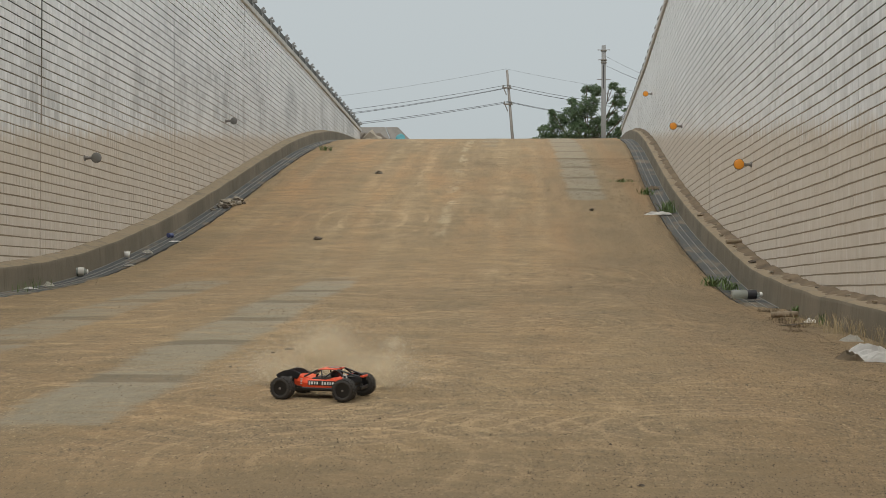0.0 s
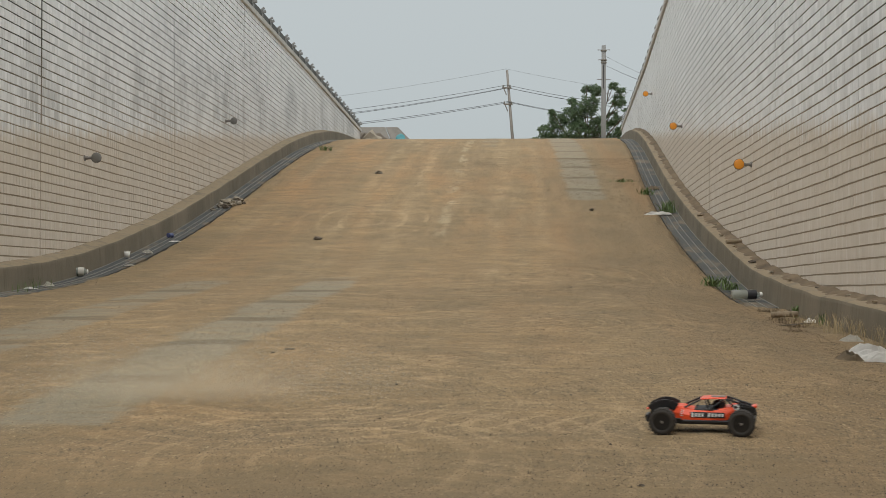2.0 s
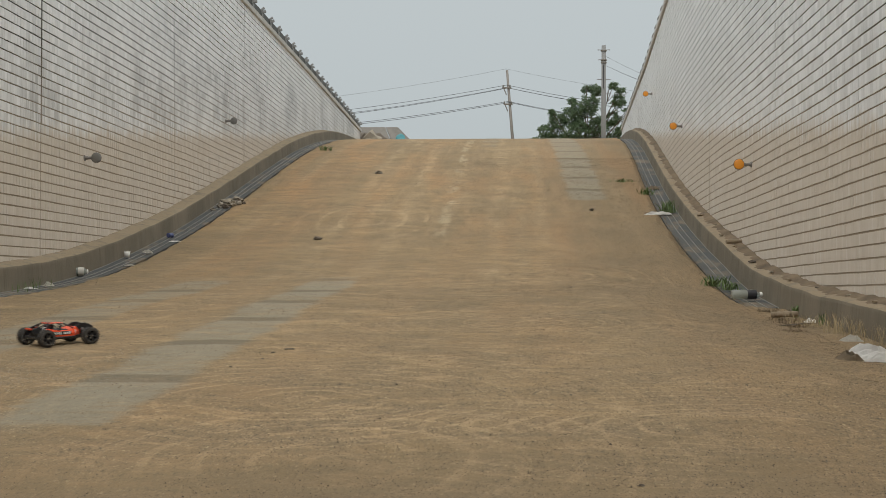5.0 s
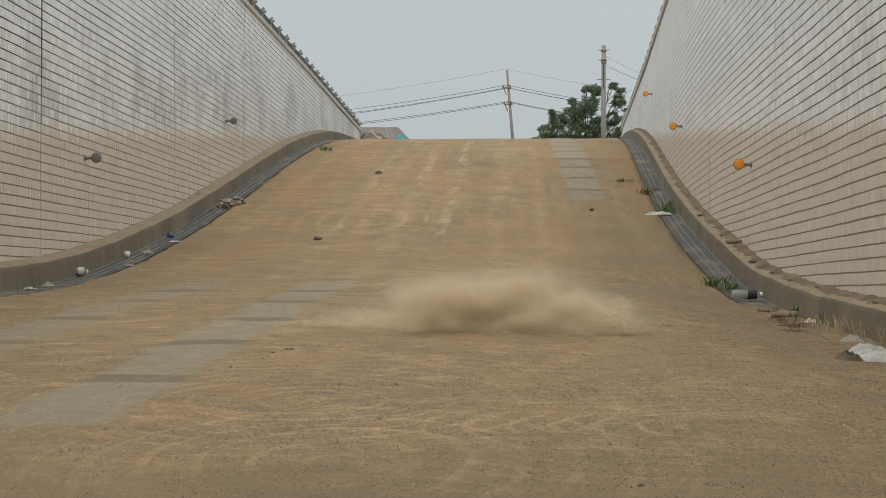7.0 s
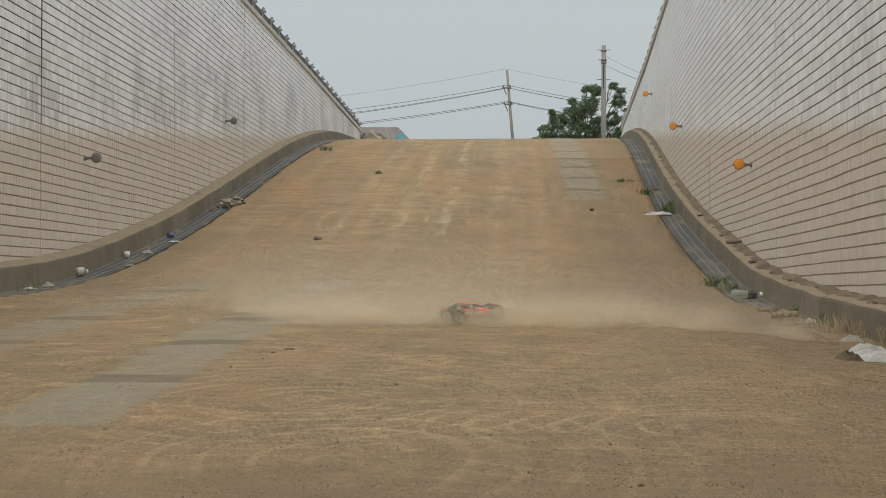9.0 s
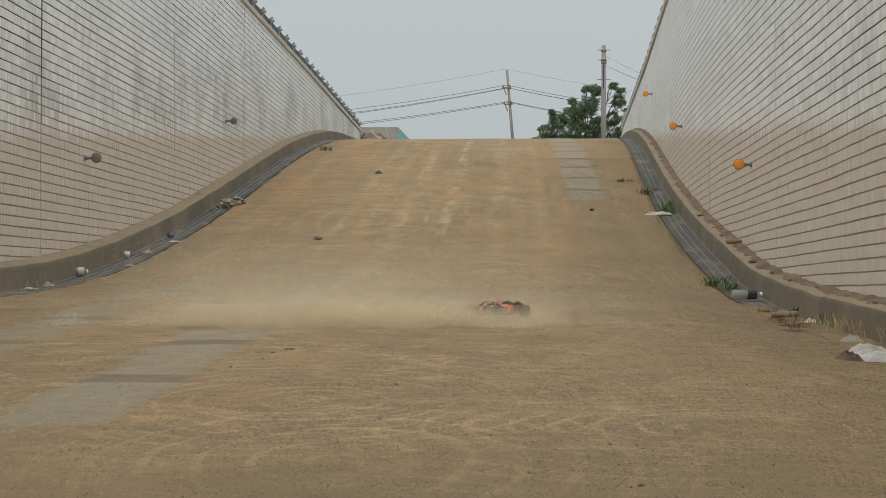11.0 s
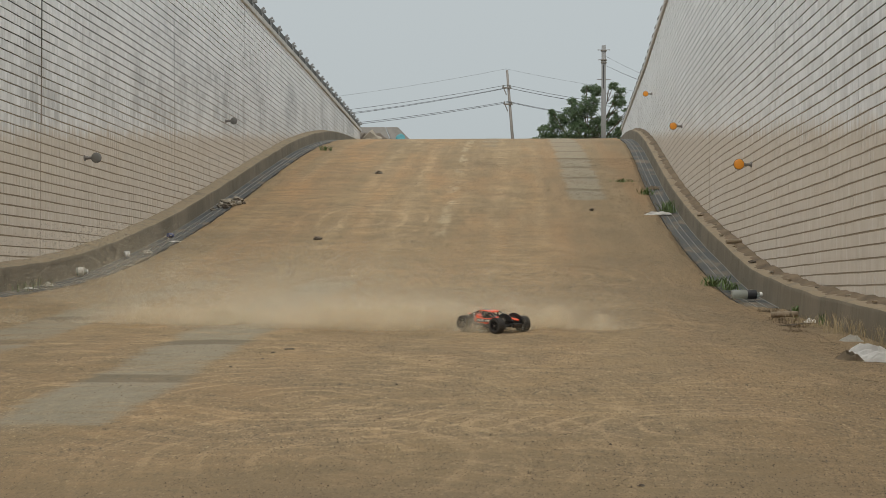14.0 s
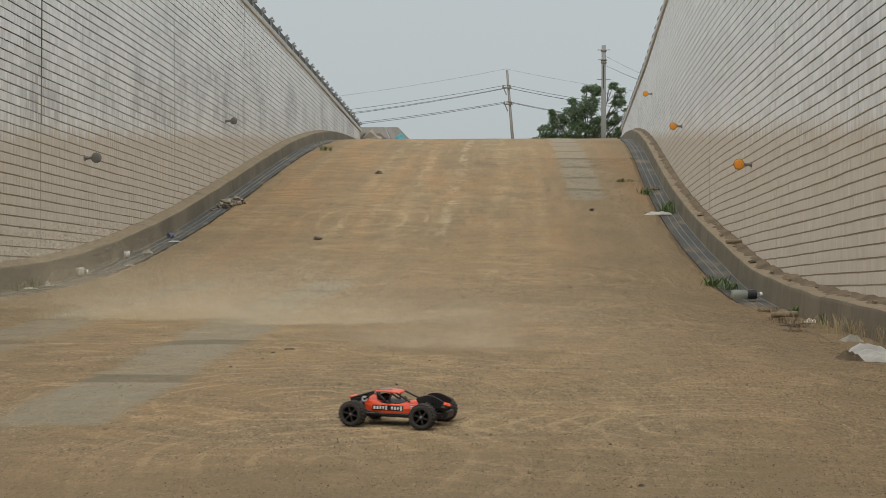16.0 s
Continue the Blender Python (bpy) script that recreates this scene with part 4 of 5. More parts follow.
CAR_PATH = (
    (0, -0.827, 7.27, 164), (0.2, -0.78, 6.96, 148), (0.5, -0.391, 6.54, 152), (0.8, 0.142, 6.39, 170), (1, 0.478, 6.27, 177),
    (1.2, 0.705, 6.255, 180), (1.5, 0.928, 6.225, 180), (1.6, 0.957, 6.225, 180), (1.8, 0.928, 6.24, 176), (2, 0.736, 6.295, 170),
    (2.1, 0.579, 6.345, 168), (2.2, 0.381, 6.37, 175), (2.3, 0.139, 6.455, 203), (2.4, -0.154, 6.51, 228), (2.5, -0.443, 6.645, 253),
    (2.6, -0.691, 6.805, 325), (2.7, -0.861, 6.905, 375), (2.8, -0.97, 7.01, 415), (2.9, -1.07, 7.065, 436), (3, -1.141, 7.085, 453),
    (3.1, -1.19, 7.065, 485), (3.2, -1.246, 7.05, 535), (3.3, -1.33, 7.01, 552), (3.4, -1.449, 6.96, 563), (3.5, -1.622, 6.87, 563),
    (3.6, -1.834, 6.82, 555), (3.7, -2.056, 6.735, 543), (3.9, -2.55, 6.95, 520), (4.2, -3.05, 7.5, 480), (4.6, -3.1, 8.6, 440),
    (5, -2.7, 9.7, 405), (5.4, -1.8, 10.5, 380), (5.8, -0.7, 10.9, 395), (6.1, 0.05, 10.85, 455), (6.3, 0.203, 10.785, 530),
    (6.5, 0.105, 10.7, 602), (6.7, 0.037, 10.7, 690), (6.8, 0.011, 10.745, 740), (6.9, 0.183, 10.7, 790), (7.1, 0.369, 10.79, 870),
    (7.3, 0.387, 10.79, 950), (7.5, 0.311, 10.705, 1060), (7.6, 0.366, 10.705, 1080), (7.7, 0.476, 10.705, 1110), (7.9, 0.707, 10.88, 1150),
    (8, 0.765, 10.925, 1185), (8.1, 0.782, 11.105, 1225), (8.3, 0.606, 11.15, 1270), (8.5, 0.242, 11.245, 1300), (8.6, 0.046, 11.29, 1345),
    (8.8, -0.221, 11.34, 1412), (9, -0.282, 11.295, 1463), (9.2, -0.155, 11.345, 1500), (9.41, -0.121, 11.649, 1560), (9.62, -0.293, 11.612, 1646),
    (9.83, -0.266, 11.451, 1732), (10.04, -0.09, 11.463, 1817), (10.25, -0.09, 11.626, 1902), (10.46, -0.265, 11.64, 1988), (10.67, -0.294, 11.479, 2074),
    (10.88, -0.122, 11.44, 2159), (11.09, -0.067, 11.595, 2244), (11.3, -0.058, 11.4, 2330), (11.5, -0.193, 11.305, 2400), (11.7, -0.319, 11.26, 2490),
    (11.9, -0.229, 11.165, 2530), (12, -0.14, 11.075, 2564), (12.1, -0.05, 11.165, 2598), (12.3, -0.035, 11.26, 2685), (12.5, -0.203, 11.215, 2752),
    (12.7, -0.318, 11.215, 2855), (12.9, -0.22, 11.08, 2886), (13, -0.113, 10.99, 2920), (13.1, 0, 10.99, 2952), (13.3, 0.049, 11.125, 3045),
    (13.5, -0.087, 11.035, 3120), (13.7, -0.219, 10.86, 3160), (13.9, -0.191, 10.73, 3195), (14, -0.12, 10.605, 3197), (14.1, -0.018, 10.47, 3193),
    (14.3, 0.285, 10.06, 3170), (14.5, 0.612, 9.785, 3148), (14.7, 0.82, 9.33, 3122), (14.9, 0.873, 8.865, 3114), (15, 0.825, 8.625, 3115),
    (15.1, 0.73, 8.375, 3118), (15.3, 0.404, 7.875, 3125), (15.5, 0.063, 7.43, 3148), (15.7, -0.186, 6.89, 3192), (15.9, -0.365, 6.55, 3215),
    (16, -0.44, 6.465, 3222),
)


def car_at(t):
    ts = [r[0] for r in CAR_PATH]
    return tuple(float(np.interp(t, ts, [r[i] for r in CAR_PATH])) for i in (1, 2, 3))


def smooth_car(t):
    got = [car_at(min(16.0, max(0.0, t + q))) for q in (-0.06, -0.03, 0, 0.03, 0.06)]
    if t < 0.07 or t > 15.93:
        got = got[2:3]
    return tuple(sum(g[i] for g in got) / len(got) for i in range(3))


def car_pose(t):
    x, y, h = smooth_car(t)
    slope = (road_z(y + 0.2) - road_z(y - 0.2)) / 0.4
    up = Vector((0, -slope, 1)).normalized()
    fwd = Vector((math.cos(radians(h)), math.sin(radians(h)), 0))
    fwd = (fwd - up * fwd.dot(up)).normalized()
    m = Matrix((fwd, up.cross(fwd), up)).transposed().to_4x4()
    m.translation = (x, y, ground_z(x, y) + 0.012)
    return m


# ---- dust ----
def dust_mesh(name, count, size, grain, lumps, seed, loose=0.36):
    """A drifting puff of loose grains: a cluster of soft lumps, thinning outward."""
    rng = np.random.RandomState(seed)
    sx, sy, sz = size
    cx = np.clip(rng.normal(0, 0.42, lumps), -1, 1)
    lift = rng.rand(lumps) ** 1.8
    rad = rng.uniform(0.3, 1.0, lumps) ** 1.3
    cen = np.stack([cx * sx, rng.uniform(-0.6, 0.6, lumps) * sy, (0.08 + 0.68 * lift) * sz * (1 - 0.5 * cx ** 2)], 1)
    pick = rng.choice(lumps, count, p=rad ** 1.5 / (rad ** 1.5).sum())
    off = rng.normal(size=(count, 3))
    off *= (0.35 + 0.65 * rng.rand(count, 1))
    wide = rad[pick] * sz * loose
    p = cen[pick] + off * np.stack([np.maximum(wide * 1.3, sx * 0.07), np.minimum(wide, sy * 0.6), wide * 0.8], 1)
    p[:, 2] = np.abs(p[:, 2]) + 0.01
    keep = (np.abs(p[:, 0]) < sx * 1.5) & (p[:, 2] < sz * 1.3)
    p = p[keep]
    n = len(p)
    a = rng.normal(size=(n, 3))
    a /= np.linalg.norm(a, axis=1)[:, None]
    b = np.cross(a, rng.normal(size=(n, 3)))
    b /= np.linalg.norm(b, axis=1)[:, None]
    g = grain * rng.uniform(0.6, 1.3, n)[:, None]
    v = np.empty((n * 3, 3))
    v[0::3], v[1::3], v[2::3] = p + a * g * 0.58, p - a * g * 0.29 + b * g * 0.5, p - a * g * 0.29 - b * g * 0.5
    me = bpy.data.meshes.new(name)
    me.vertices.add(n * 3)
    me.vertices.foreach_set("co", v.ravel())
    me.loops.add(n * 3)
    me.loops.foreach_set("vertex_index", np.arange(n * 3, dtype=np.int32))
    me.polygons.add(n)
    me.polygons.foreach_set("loop_start", np.arange(0, n * 3, 3, dtype=np.int32))
    me.materials.append(M_DUST)
    me.update(calc_edges=True)
    return me


# shapes of dust: grains, half sizes in metres, grain size, lumps
SHAPES = {
    "burst": dust_mesh("dust_burst", 97000, (0.34, 0.26, 0.36), 0.014, 20, 1),
    "veil": dust_mesh("dust_veil", 107000, (0.85, 0.5, 0.34), 0.014, 44, 2, 0.75),
    "trail": dust_mesh("dust_trail", 60000, (0.98, 0.24, 0.085), 0.010, 90, 3, 0.6),
    "cloud": dust_mesh("dust_cloud", 200000, (0.72, 0.30, 0.52), 0.020, 30, 4),
    "band": dust_mesh("dust_band", 175000, (1.40, 0.36, 0.27), 0.020, 70, 5, 0.6),
    "haze": dust_mesh("dust_haze", 87000, (2.0, 0.8, 0.55), 0.024, 60, 6, 0.8),
}
# shape, then rows of time, x, y, height over the road: each rises off the road, drifts and settles
DUST = (
    ("burst", ((0, -0.80, 7.65, 0.0), (0.6, -1.0, 7.6, -0.03), (1.3, -1.25, 7.6, -0.25), (2.2, -1.3, 7.6, -0.9), (16, -1.3, 7.7, -0.9))),
    ("veil", ((0, -0.85, 7.7, -0.30), (0.5, -0.95, 7.5, -0.10), (1.0, -1.05, 7.3, -0.03), (2.0, -1.3, 7.3, -0.08), (3.0, -1.8, 7.3, -0.18), (4.2, -2.2, 7.3, -0.6), (16, -2.2, 7.3, -0.9))),
    ("trail", ((0, 0.5, 6.25, -0.4), (2.15, 0.5, 6.25, -0.4), (2.4, 0.5, 6.3, -0.01), (3.2, 0.4, 6.35, -0.03), (4.4, 0.2, 6.4, -0.2), (6, 0.2, 6.4, -0.5), (16, 0.2, 6.4, -0.5)), -24),
    ("trail", ((0, -0.5, 6.85, -0.4), (2.4, -0.45, 6.75, -0.4), (2.7, -0.45, 6.8, 0.01), (3.4, -0.6, 6.85, 0.0), (4.6, -1.0, 6.9, -0.2), (6, -1.0, 6.9, -0.5), (16, -1.0, 6.9, -0.5)), -16),
    ("burst", ((0, -1.0, 7.0, -0.9), (2.5, -1.0, 7.0, -0.9), (2.85, -1.12, 6.8, -0.12), (3.3, -1.4, 6.8, -0.06), (3.8, -1.9, 7.0, -0.06), (4.8, -2.4, 7.2, -0.35), (6, -2.4, 7.2, -0.9), (16, -2.4, 7.2, -0.9))),
    ("veil", ((0, -1.4, 7.5, -0.9), (2.6, -1.3, 7.4, -0.9), (3.0, -1.45, 7.0, -0.10), (3.6, -1.75, 7.0, 0.0), (4.3, -2.1, 7.3, -0.06), (5.6, -3.0, 7.6, -0.4), (7, -3.0, 7.6, -0.9), (16, -3.0, 7.6, -0.9))),
    ("burst", ((0, 0.7, 10.8, -0.9), (5.7, 0.4, 10.6, -0.9), (6.25, 0.45, 10.3, -0.16), (6.6, 0.6, 10.3, -0.03), (6.9, 0.45, 10.4, 0.0), (7.5, 0.6, 10.45, -0.08), (8.2, 0.3, 10.8, -0.5), (9, 0.1, 11.3, -0.9), (16, 0.1, 11.3, -0.9))),
    ("burst", ((0, 0.1, 10.6, -0.9), (5.7, 0.1, 10.5, -0.9), (6.25, 0.1, 10.3, -0.20), (6.5, 0.12, 10.3, -0.10), (6.9, 0.2, 10.4, -0.1), (7.5, 0.15, 10.45, -0.15), (8.2, 0.0, 10.8, -0.5), (9, -0.1, 11.3, -0.9), (16, -0.1, 11.3, -0.9))),
    ("cloud", ((0, 0.3, 10.6, -1.2), (6.4, 0.3, 10.6, -1.2), (6.65, 0.28, 10.55, -0.15), (6.9, 0.06, 10.55, -0.03), (7.1, -0.1, 10.6, 0.0), (7.5, -0.2, 10.9, 0.02), (8.2, -0.8, 11.6, -0.1), (9.2, -1.4, 12.0, -0.4), (11, -2.0, 12.2, -1.2), (16, -2.0, 12.2, -1.2))),
    ("cloud", ((0, 0.2, 10.6, -1.2), (6.5, 0.2, 10.6, -1.2), (6.85, 0.0, 10.6, -0.22), (7.1, -0.45, 10.7, -0.04), (7.5, -0.6, 11.2, 0.06), (8.1, -1.0, 11.9, 0.0), (9.0, -1.6, 12.3, -0.3), (10.5, -2.4, 12.5, -1.2), (16, -2.4, 12.5, -1.2))),
    ("band", ((0, 0.0, 11.0, -0.9), (5.6, -0.2, 11.0, -0.9), (6.2, -0.3, 11.0, -0.22), (7.2, -0.5, 11.0, -0.14), (8.0, -0.5, 11.0, -0.10), (9.2, -0.8, 11.2, -0.12), (11, -1.6, 11.0, -0.06), (13, -1.9, 11.1, -0.08), (16, -2.4, 11.6, -0.14))),
    ("band", ((0, 0.9, 10.8, -0.9), (7.3, 0.8, 10.8, -0.9), (7.8, 0.25, 10.9, -0.16), (8.5, 0.55, 11.0, -0.08), (9.3, 0.4, 11.1, -0.10), (10.6, -0.4, 11.0, -0.12), (12, -1.3, 11.3, -0.2), (16, -1.6, 12, -0.9))),
    ("band", ((0, -0.3, 11.0, -0.9), (10.2, -0.2, 11.0, -0.9), (10.8, -0.6, 11.0, -0.10), (12.0, -0.75, 10.95, -0.08), (13.0, -0.75, 10.95, -0.07), (13.5, -0.72, 10.85, -0.07), (14.0, -0.75, 10.8, -0.06), (14.5, -0.8, 10.8, -0.08), (15.2, -0.9, 11.0, -0.14), (16, -1.2, 11.2, -0.2))),
    ("burst", ((0, 0.2, 11.0, -0.9), (11.0, 0.10, 11.1, -0.9), (11.4, 0.3, 11.0, -0.18), (12.5, 0.32, 11.0, -0.12), (13.5, 0.36, 10.75, -0.10), (14.2, 0.3, 10.8, -0.16), (15.2, 0.0, 11.0, -0.5), (16, 0.0, 11.0, -0.9))),
    ("haze", ((0, -2.0, 12.5, -1.4), (7.0, -1.5, 12.5, -1.4), (7.8, -1.3, 12.4, -0.25), (9.2, -1.6, 12.8, -0.08), (11.5, -2.0, 13.2, -0.05), (14, -2.6, 13.2, -0.05), (16, -3.0, 12.8, -0.05))),
    ("haze", ((0, 0.3, 12.4, -1.4), (7.2, 0.3, 12.4, -1.4), (8.1, -0.1, 12.4, -0.22), (9.2, 0.1, 12.6, -0.16), (11, -0.5, 12.5, -0.2), (14, -0.8, 12.2, -0.18), (16, -1.0, 11.6, -0.25))),
    ("veil", ((0, -0.9, 6.5, -0.9), (2.5, -0.9, 6.5, -0.9), (2.8, -1.05, 6.55, -0.06), (3.2, -1.3, 6.5, -0.04), (3.6, -1.9, 6.6, -0.16), (4.6, -2.5, 6.9, -0.5), (6, -2.5, 6.9, -0.9), (16, -2.5, 6.9, -0.9))),
    ("burst", ((0, 0.0, 10.7, -0.9), (10.9, -0.1, 10.9, -0.9), (11.3, -0.05, 10.95, -0.22), (12.0, -0.25, 10.85, -0.28), (13.0, -0.2, 10.75, -0.26), (13.5, 0.0, 10.65, -0.24), (14.0, -0.2, 10.6, -0.2), (14.6, -0.4, 10.7, -0.5), (16, -0.4, 10.7, -0.9))),
    ("trail", ((0, 0.9, 9.0, -0.4), (14.5, 0.9, 9.2, -0.4), (15.0, 0.9, 9.0, -0.08), (15.5, 0.75, 8.8, -0.07), (16, 0.55, 8.8, -0.08))),
    ("veil", ((0, -0.5, 9.5, -0.9), (14.2, -0.1, 9.8, -0.9), (14.9, 0.2, 9.9, -0.16), (15.4, 0.1, 9.8, -0.12), (16, -0.2, 9.6, -0.14))),
)


def motions():
    steps = [i / 15 for i in range(241)]
    walk(CAR, [(t, car_pose(t)) for t in steps])
    spin, last = 0.0, smooth_car(0)
    turns = []
    for t in steps:
        now = smooth_car(t)
        h = radians(now[2])
        go = (now[0] - last[0]) * math.cos(h) + (now[1] - last[1]) * math.sin(h)
        spin += max(-75.0, min(75.0, math.degrees(go / TYRE) + min(40, abs(now[2] - last[2]) * 1.5)))
        turns.append(spin)
        last = now
    for w, x, s in WHEELS:
        rows = []
        for i, t in enumerate(steps):
            rate = (smooth_car(min(16, t + 0.1))[2] - smooth_car(max(0, t - 0.1))[2]) / 0.2
            steer = max(-24, min(24, rate * 0.09)) if x > 0 else 0
            rows.append((t, pose(x * SIZE, s * TRACK * SIZE, TYRE * SIZE, 0, 0, steer) @ pose(0, 0, 0, 0, turns[i], 0)))
        walk(w, rows)
    for puff, (_, rows, *turn) in zip(PUFFS, DUST):
        walk(puff, [(t, pose(x, y, ground_z(x, y) + h, math.degrees(math.atan(road_z(y + 0.5) - road_z(y - 0.5))) * 0.8, 0, turn[0] if turn else 0)) for t, x, y, h in rows])


# ---- litter, weeds and stones ----
def on_road(x, y, up=0.0):
    return (x, y, ground_z(x, y) + 0.010 + up)


def build_gravel():
    """Loose grit: small three-sided grains, thickest by the right-hand kerb."""
    rng = np.random.RandomState(9)
    n = 210000
    y = 4.7 + 29.0 * rng.rand(n) ** 1.6
    a = -4.92 + SILL + DRAIN
    b = np.interp(y, (21, 34), (2.67, 3.0)) - SILL - DRAIN
    f = rng.rand(n)
    f = np.where(rng.rand(n) < 0.5, 1 - 0.5 * f ** 1.2, f)
    x = a + (b - a) * f
    lump_field = np.sin(x * 2.1 + 1.3 * np.sin(y * 0.9)) * np.sin(y * 1.7 + 1.1 * np.sin(x * 1.4 + 2)) + 0.5 * np.sin(x * 6.3 + y * 3.1 + 2 * np.sin(x * 2.0 - y))
    keep = lump_field * 0.5 + 1.0 * (f - 0.4) > rng.uniform(-0.9, 0.7, n)
    x, y = x[keep], y[keep]
    n = len(x)
    r = (0.0014 + 0.0024 * rng.rand(n) ** 3 + np.where(rng.rand(n) < 0.006, 0.004 * rng.rand(n), 0)) * (1 + 0.05 * (y - 6))
    z = np.array([ground_z(u, v) + 0.012 + 0.014 * noise.noise((u * 0.9, v * 0.9, 0)) + 0.006 * noise.noise((u * 3.1, v * 3.1, 5)) for u, v in zip(x.tolist(), y.tolist())])
    spin = rng.rand(n) * 6.283
    v = np.empty((n * 4, 3))
    for i in range(3):
        q = spin + i * 2.094 + rng.uniform(-0.4, 0.4, n)
        v[i::4] = np.stack([x + r * 1.2 * np.cos(q), y + r * 1.2 * np.sin(q), z - r * 0.3], 1)
    v[3::4] = np.stack([x + r * rng.uniform(-0.4, 0.4, n), y + r * rng.uniform(-0.4, 0.4, n), z + r * rng.uniform(0.6, 1.2, n)], 1)
    k = np.arange(n)[:, None] * 4
    tris = np.concatenate([k + np.array(t) for t in ((0, 1, 3), (1, 2, 3), (2, 0, 3))])
    ob = mesh_of("gravel", v.tolist(), tris.tolist(), M_GRAVEL)
    tagged(ob, "loose dark grit and pebbles scattered over the sand", "gravel", kind="stuff")


def stone(at, r, squash=(1.3, 1, 0.6), material=None, label="dark angular stone lying on the sandy road", seed=0):
    ob = part("stone", lump(bmesh.new(), r, (0, 0, 0), squash, 1.1, 2, seed), material or M_STONE)
    ob.matrix_basis = pose(*on_road(*at, r * squash[2] * 0.6), 0, 0, seed * 37)
    return tagged(ob, label, "stone", "stones on the road")


def bottle(at, length, r, turn, label, band=None, flip=0):
    """A lying plastic drink bottle with shoulder, neck, cap and wrapper."""
    root = tagged(empty("plastic_bottle", pose(*on_road(*at, r * 0.9), 0, 90, turn)), label, "bottle", "bottles in the drains")
    L = length
    bm = lathe(bmesh.new(), [(r * 0.6, 0), (r * 0.95, 0.004), (r, 0.012), (r, L * 0.28), (r * 0.95, L * 0.31), (r, L * 0.34), (r, L * 0.68), (r * 0.8, L * 0.78), (r * 0.42, L * 0.9), (r * 0.4, L * 0.95)], 20)
    part("bottle_body", bm, M_CLEAR, root, smooth=True)
    bm = lathe(bmesh.new(), [(r * 0.5, L * 0.93), (r * 0.52, L * 0.94), (r * 0.52, L), (r * 0.46, L * 1.01)], 16)
    part("cap", bm, M_WHITE, root)
    if band:
        bm = lathe(bmesh.new(), [(r * 1.0, L * band[0]), (r * 1.03, L * band[0] + 0.002), (r * 1.03, L * band[1]), (r * 1.0, L * band[1] + 0.002)], 20)
        lab = part("wrapper", bm, band[2], root)
        if band[2] is M_LABEL:
            for i in range(3):
                bm = box(bmesh.new(), (0.0015, r * 0.32, L * 0.03), (-r * 1.032, r * (0.4 - 0.4 * i), L * (band[0] + band[1]) / 2))
                part("pale_mark", bm, M_DECAL, lab)


def crumple(name, at, size, material, label, category, seed, turn=0.0, fold=0.5, res=16):
    """A creased sheet with thickness, heaped up in folds."""
    bm = bmesh.new()
    sx, sy, h = size
    grid = {}
    for i in range(res + 1):
        for j in range(res + 1):
            u, v = i / res * 2 - 1, j / res * 2 - 1
            d = max(abs(u), abs(v))
            n1 = noise.noise((u * 1.6 + seed, v * 1.6, seed)), noise.noise((u * 4 + seed, v * 4, 2))
            z = h * max(0.04, (1 - d ** 2.2) * (0.75 + fold * n1[0]) + 0.25 * fold * abs(n1[1]))
            x = sx * u * (1 + 0.18 * noise.noise((v * 2, seed, 1))) + 0.08 * sx * n1[1]
            y = sy * v * (1 + 0.2 * noise.noise((u * 2, seed, 4)))
            grid[i, j] = bm.verts.new((x, y, z))
    for i in range(res):
        for j in range(res):
            bm.faces.new((grid[i, j], grid[i + 1, j], grid[i + 1, j + 1], grid[i, j + 1]))
    bmesh.ops.solidify(bm, geom=bm.faces[:], thickness=0.004)
    ob = part(name, bm, material)
    ob.matrix_basis = pose(*on_road(*at), math.degrees(math.atan(road_z(at[1] + 0.3) - road_z(at[1] - 0.3)) / 0.6), 0, turn)
    return tagged(ob, label, category)


def weed(at, count, height, spread, material, label, seed, lean=0.5, width=0.01, up=0.0):
    """Blades and leaves springing from one root."""
    rng = random.Random(seed)
    verts, faces = [], []
    for _ in range(count):
        a = rng.uniform(0, 2 * math.pi)
        base = Vector((rng.gauss(0, spread * 0.45), rng.gauss(0, spread * 0.3), 0))
        out = Vector((math.cos(a), math.sin(a), 0))
        side = Vector((-out.y, out.x, 0))
        h, w, l = height * rng.uniform(0.45, 1.0), width * rng.uniform(0.35, 0.8), lean * rng.uniform(0.2, 1.2)
        prev = None
        for q in range(5):
            f = q / 4
            p = base + out * (l * height * f * f) + Vector((0, 0, h * (f - 0.25 * l * f * f)))
            ww = w * (0.35 + 1.6 * f * (1 - f) + 0.25 * (1 - f)) if q < 4 else 0.0006
            k = len(verts)
            verts.extend((tuple(p - side * ww), tuple(p + side * ww)))
            if prev is not None:
                faces.append((prev, prev + 1, k + 1, k))
            prev = k
    ob = mesh_of("weed", verts, faces, material)
    ob.matrix_basis = pose(*on_road(*at, up))
    return tagged(ob, label, "weeds", kind="stuff")


